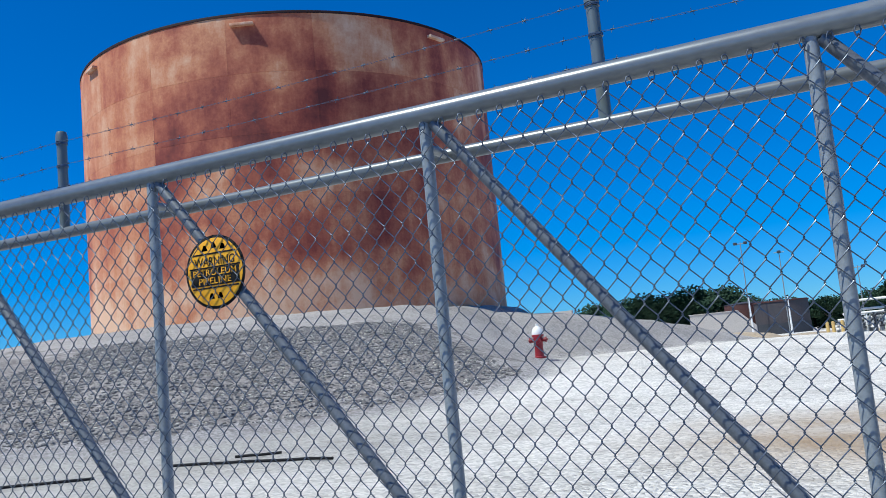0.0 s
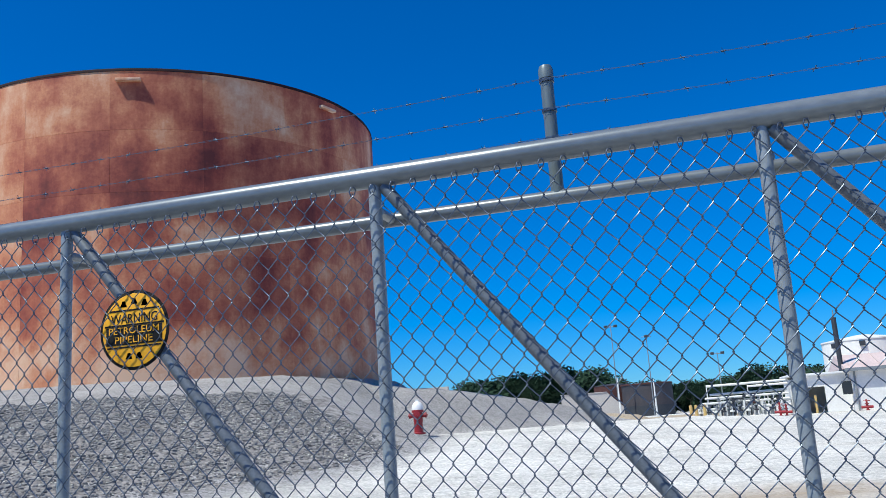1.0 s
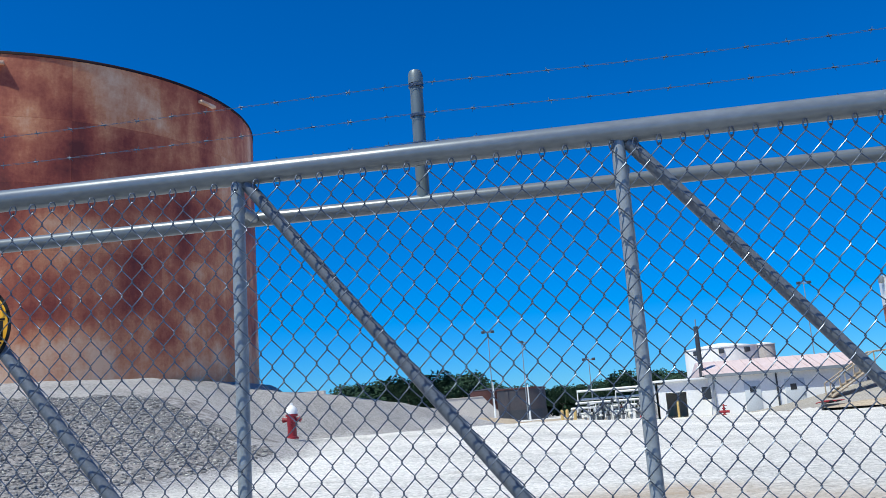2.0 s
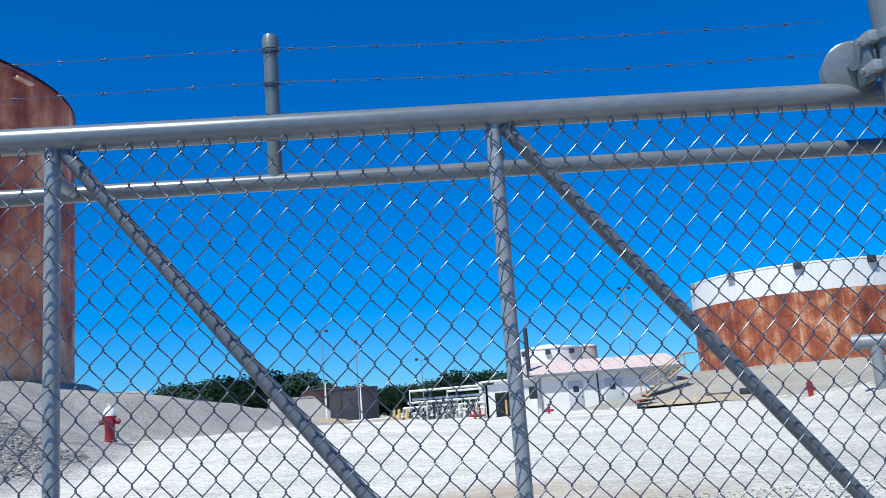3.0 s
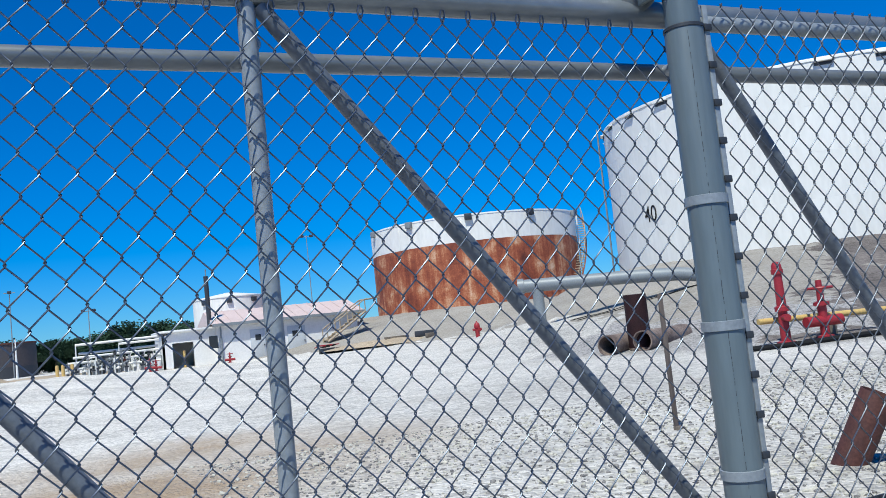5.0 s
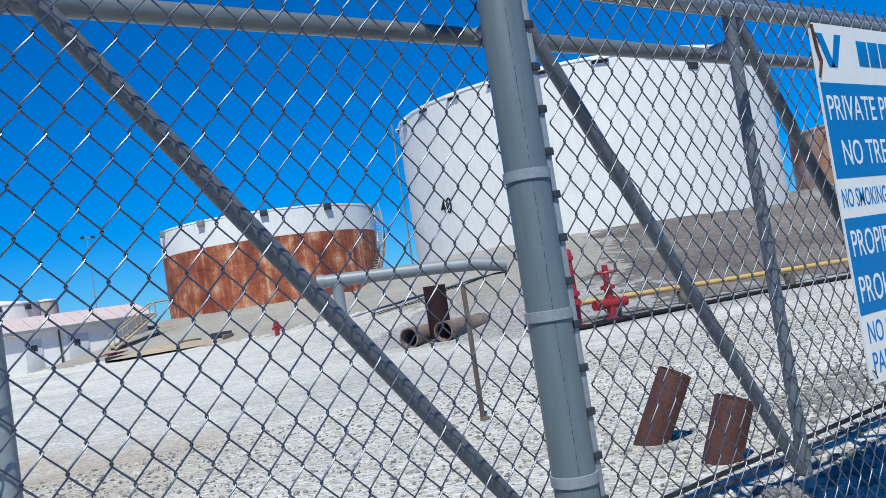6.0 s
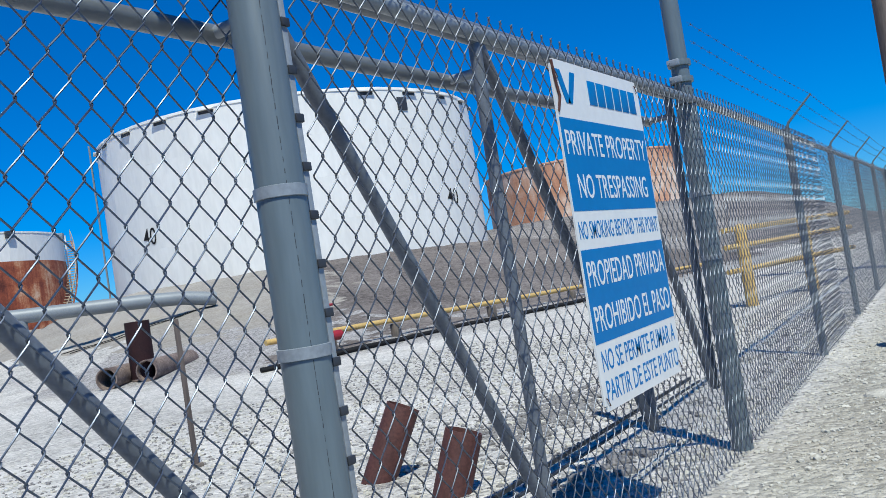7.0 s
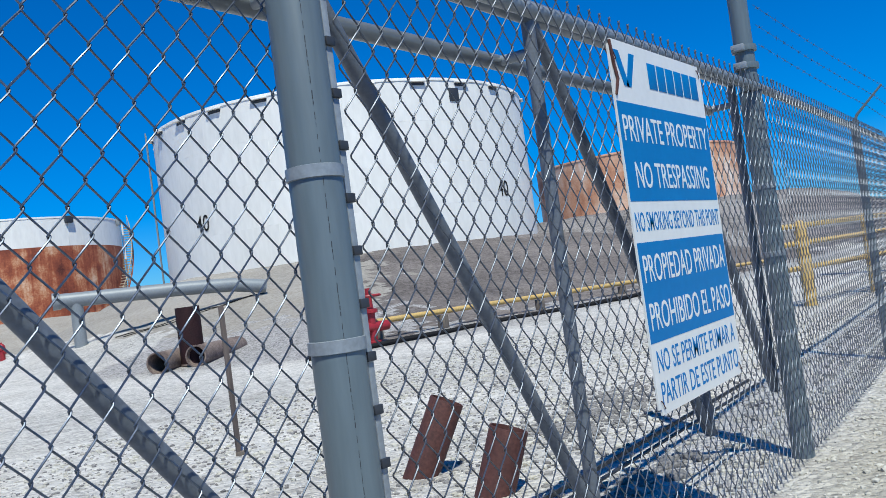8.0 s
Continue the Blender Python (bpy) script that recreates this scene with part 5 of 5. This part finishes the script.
for k in range(16):
    x = rng.uniform(14, 22)
    y = 50.5 - 0.22 * (x - 14) + rng.uniform(-0.4, 0.6)
    b = thing("scrap_timber", "dark scrap timber lying at the slope's foot", "timber", (x, y, height(x, y) + 0.05), group="scrap timber", turn=rng.uniform(-25, 25))
    part("baulk", box(bmesh.new(), (-rng.uniform(0.3, 0.9), -0.09, -0.08), (rng.uniform(0.3, 0.9), 0.09, rng.uniform(0.08, 0.3)), 0.02), rng.choice((WOOD, DARK_STEEL, POLE_WOOD)), b)


def heap(name, label, x, y, sx, sy, h, mat):
    bm = bmesh.new()
    bmesh.ops.create_grid(bm, x_segments=24, y_segments=24, size=1)
    for v in bm.verts:
        r = min(1, v.co.length)
        v.co.z = h * (1 - r * r) * (1 + 0.3 * noise.noise((v.co.x * 3, v.co.y * 3, h))) - 0.05
        v.co.x, v.co.y = v.co.x * sx, v.co.y * sy
    t = thing(name, label, "heap", (x, y, height(x, y)))
    part("mass", bm, mat, t)


heap("dirt_heap", "tan dirt heap at the end of the gravel bank", -6.2, 56, 3.0, 2.2, 0.6, DIRT)
heap("dirt_strip", "low tan dirt strip at the toe of the slope", 18.5, 49.6, 4.5, 1.3, 0.35, DIRT)
heap("dirt_bank", "low tan dirt bank beyond the yard", -1.5, 72, 6.0, 4, 0.4, DIRT)

ft = thing("dark_tank", "dark grey tank beyond the yard", "storage tank", (-6.6, 112, 0))
part("shell", lathe(bmesh.new(), [(3.2, -1), (3.2, 3.7)], 48, False), DARK_TANK, ft)
part("rim", lathe(bmesh.new(), [(3.2, 3.6), (3.3, 3.6), (3.3, 3.75), (3.1, 3.8)], 48, False), BROWN_PIPE, ft)
part("base_band", lathe(bmesh.new(), [(3.25, -1), (3.25, 1.0)], 48, False), DARK_STEEL, ft)
wl = thing("concrete_dike_wall", "pale concrete dike wall beyond the mound", "wall", (-13.4, 106, 0))
bm = bmesh.new()
ends = [[bm.verts.new((x, y, z)) for x, z in ((-3.4, -1), (4.2, -1), (4.2, 1.0), (2.3, 2.9), (-3.4, 2.9))] for y in (-0.3, 0.3)]
bm.faces.new(ends[0])
bm.faces.new(ends[1][::-1])
for q in range(5):
    bm.faces.new((ends[0][q], ends[1][q], ends[1][(q + 1) % 5], ends[0][(q + 1) % 5]))
bmesh.ops.recalc_face_normals(bm, faces=bm.faces)
part("wall", bm, CONCRETE, wl, smooth=False)
part("coping", box(bmesh.new(), (-3.5, -0.4, 2.9), (2.3, 0.4, 3.0), 0.03), CONCRETE, wl)
rt = thing("brown_tank", "rust-brown tank top behind the dike wall", "storage tank", (-11.2, 116, 0))
part("shell", lathe(bmesh.new(), [(2.6, -1), (2.6, 3.9)], 40, False), BROWN_PIPE, rt)
part("roof", lathe(bmesh.new(), [(2.65, 3.88), (2.65, 3.95), (0.05, 4.2)], 40, False), DARK_TANK, rt)
wl2 = thing("concrete_dike_wall", "low concrete wall on top of the gravel bank", "wall", (-23.0, 68, 0))
part("wall", box(bmesh.new(), (-3.5, -0.2, 2), (2.5, 0.2, 3.75), 0.05), CONCRETE, wl2)

for x, y, h, lamps in ((-9.9, 107, 11.2, 2), (-5.7, 107.3, 9.6, 1), (28.5, 103.6, 13.6, 2), (-8.9, 97, 4.3, 0), (-4.95, 97.3, 3.8, 0), (2.5, 108, 6.8, 2)):
    p = thing("light_pole" if lamps else "white_pole", "tall thin grey floodlight pole" if lamps else "short white pole beyond the yard", "pole", (x, y, -0.4), group="light poles" if lamps else "white poles")
    part("shaft", tube(bmesh.new(), [(0, 0, 0), (0, 0, h + 0.4)], 0.07 if lamps else 0.12, 8, r_end=0.05), GREY_STEEL if lamps else TANK_WHITE, p)
    if lamps:
        part("cross_arm", tube(bmesh.new(), [(-0.6, 0, h + 0.2), (0.6, 0, h + 0.2)], 0.05, 6), GREY_STEEL, p)
    for q in range(lamps):
        x1 = (-0.6, 0.6)[q] if lamps == 2 else 0
        part("floodlight", box(bmesh.new(), (x1 - 0.22, -0.3, h + 0.1), (x1 + 0.22, 0.1, h + 0.42), 0.06), DARK_STEEL, p)

# ---- trees ----


def tree(seed, h):
    rng = random.Random(seed)
    t = thing("tree", "dark green broadleaf tree in the far tree line", "tree", (0, 0, -300), group="far tree line")
    bm = bmesh.new()
    tube(bm, [(0, 0, 0), (0.1, 0, h * 0.3), (0.0, 0.1, h * 0.55)], 0.28, 8, r_end=0.12)
    for k in range(6):
        a = rng.random() * 6.3
        z = h * rng.uniform(0.25, 0.5)
        tube(bm, [(0, 0, z), (math.cos(a) * h * 0.14, math.sin(a) * h * 0.14, z + h * 0.12), (math.cos(a) * h * 0.26, math.sin(a) * h * 0.26, z + h * 0.28)], 0.1, 5, r_end=0.03)
    part("trunk", bm, POLE_WOOD, t)
    verts, faces = [], []
    lobes = [(rng.uniform(-0.34, 0.34) * h, rng.uniform(-0.3, 0.3) * h, h * rng.uniform(0.22, 0.82), h * rng.uniform(0.14, 0.24)) for _ in range(15)]
    for cx, cy, cz, cr in lobes:
        for _ in range(380):
            d = Vector((rng.gauss(0, 1), rng.gauss(0, 1), rng.gauss(0, 0.8))).normalized() * cr * rng.uniform(0.55, 1.08)
            p = Vector((cx, cy, cz)) + d
            if p.z < 0.1:
                continue
            u = Vector((rng.gauss(0, 1), rng.gauss(0, 1), rng.gauss(0, 1))).normalized()
            w = u.orthogonal().normalized()
            s = rng.uniform(0.12, 0.27)
            b = len(verts)
            verts += [p - u * s, p + w * s * 0.6, p + u * s, p - w * s * 0.6]
            faces.append((b, b + 1, b + 2, b + 3))
    me = bpy.data.meshes.new("crown")
    me.from_pydata(verts, [], faces)
    me.materials.append(LEAF)
    c = new("crown", me)
    c.parent = t
    return t


kinds = [tree(11, 7.0), tree(12, 6.2), tree(13, 7.8)]
rng = random.Random(21)
spots = []
for k in range(46):
    f = k / 45
    x = -45 + 83 * f + rng.uniform(-1, 1)
    y = 127 + rng.uniform(-4, 6)
    top = float(np.interp(x, (-40, -34, -26, -18.5, -12, -4, 6, 14, 24, 38), (5.6, 6.4, 6.3, 7.6, 5.2, 4.0, 5.0, 5.4, 4.6, 4.4)))
    spots.append((x, y, top * rng.uniform(0.85, 1.08)))
for k, (x, y, top) in enumerate(spots):
    src = kinds[k % 3]
    base = (7.0, 6.2, 7.8)[k % 3]
    s = (top + 0.6) / (base * 0.98)
    m = Matrix.Translation((x, y, -0.6)) @ Matrix.Rotation(rng.random() * 6.3, 4, "Z") @ Matrix.Diagonal((1.35 * s, 1.35 * s, s, 1))
    if k < 3:
        src.matrix_basis = m
    else:
        c = copy_thing(src, Matrix.Identity(4))
        c.matrix_basis = m
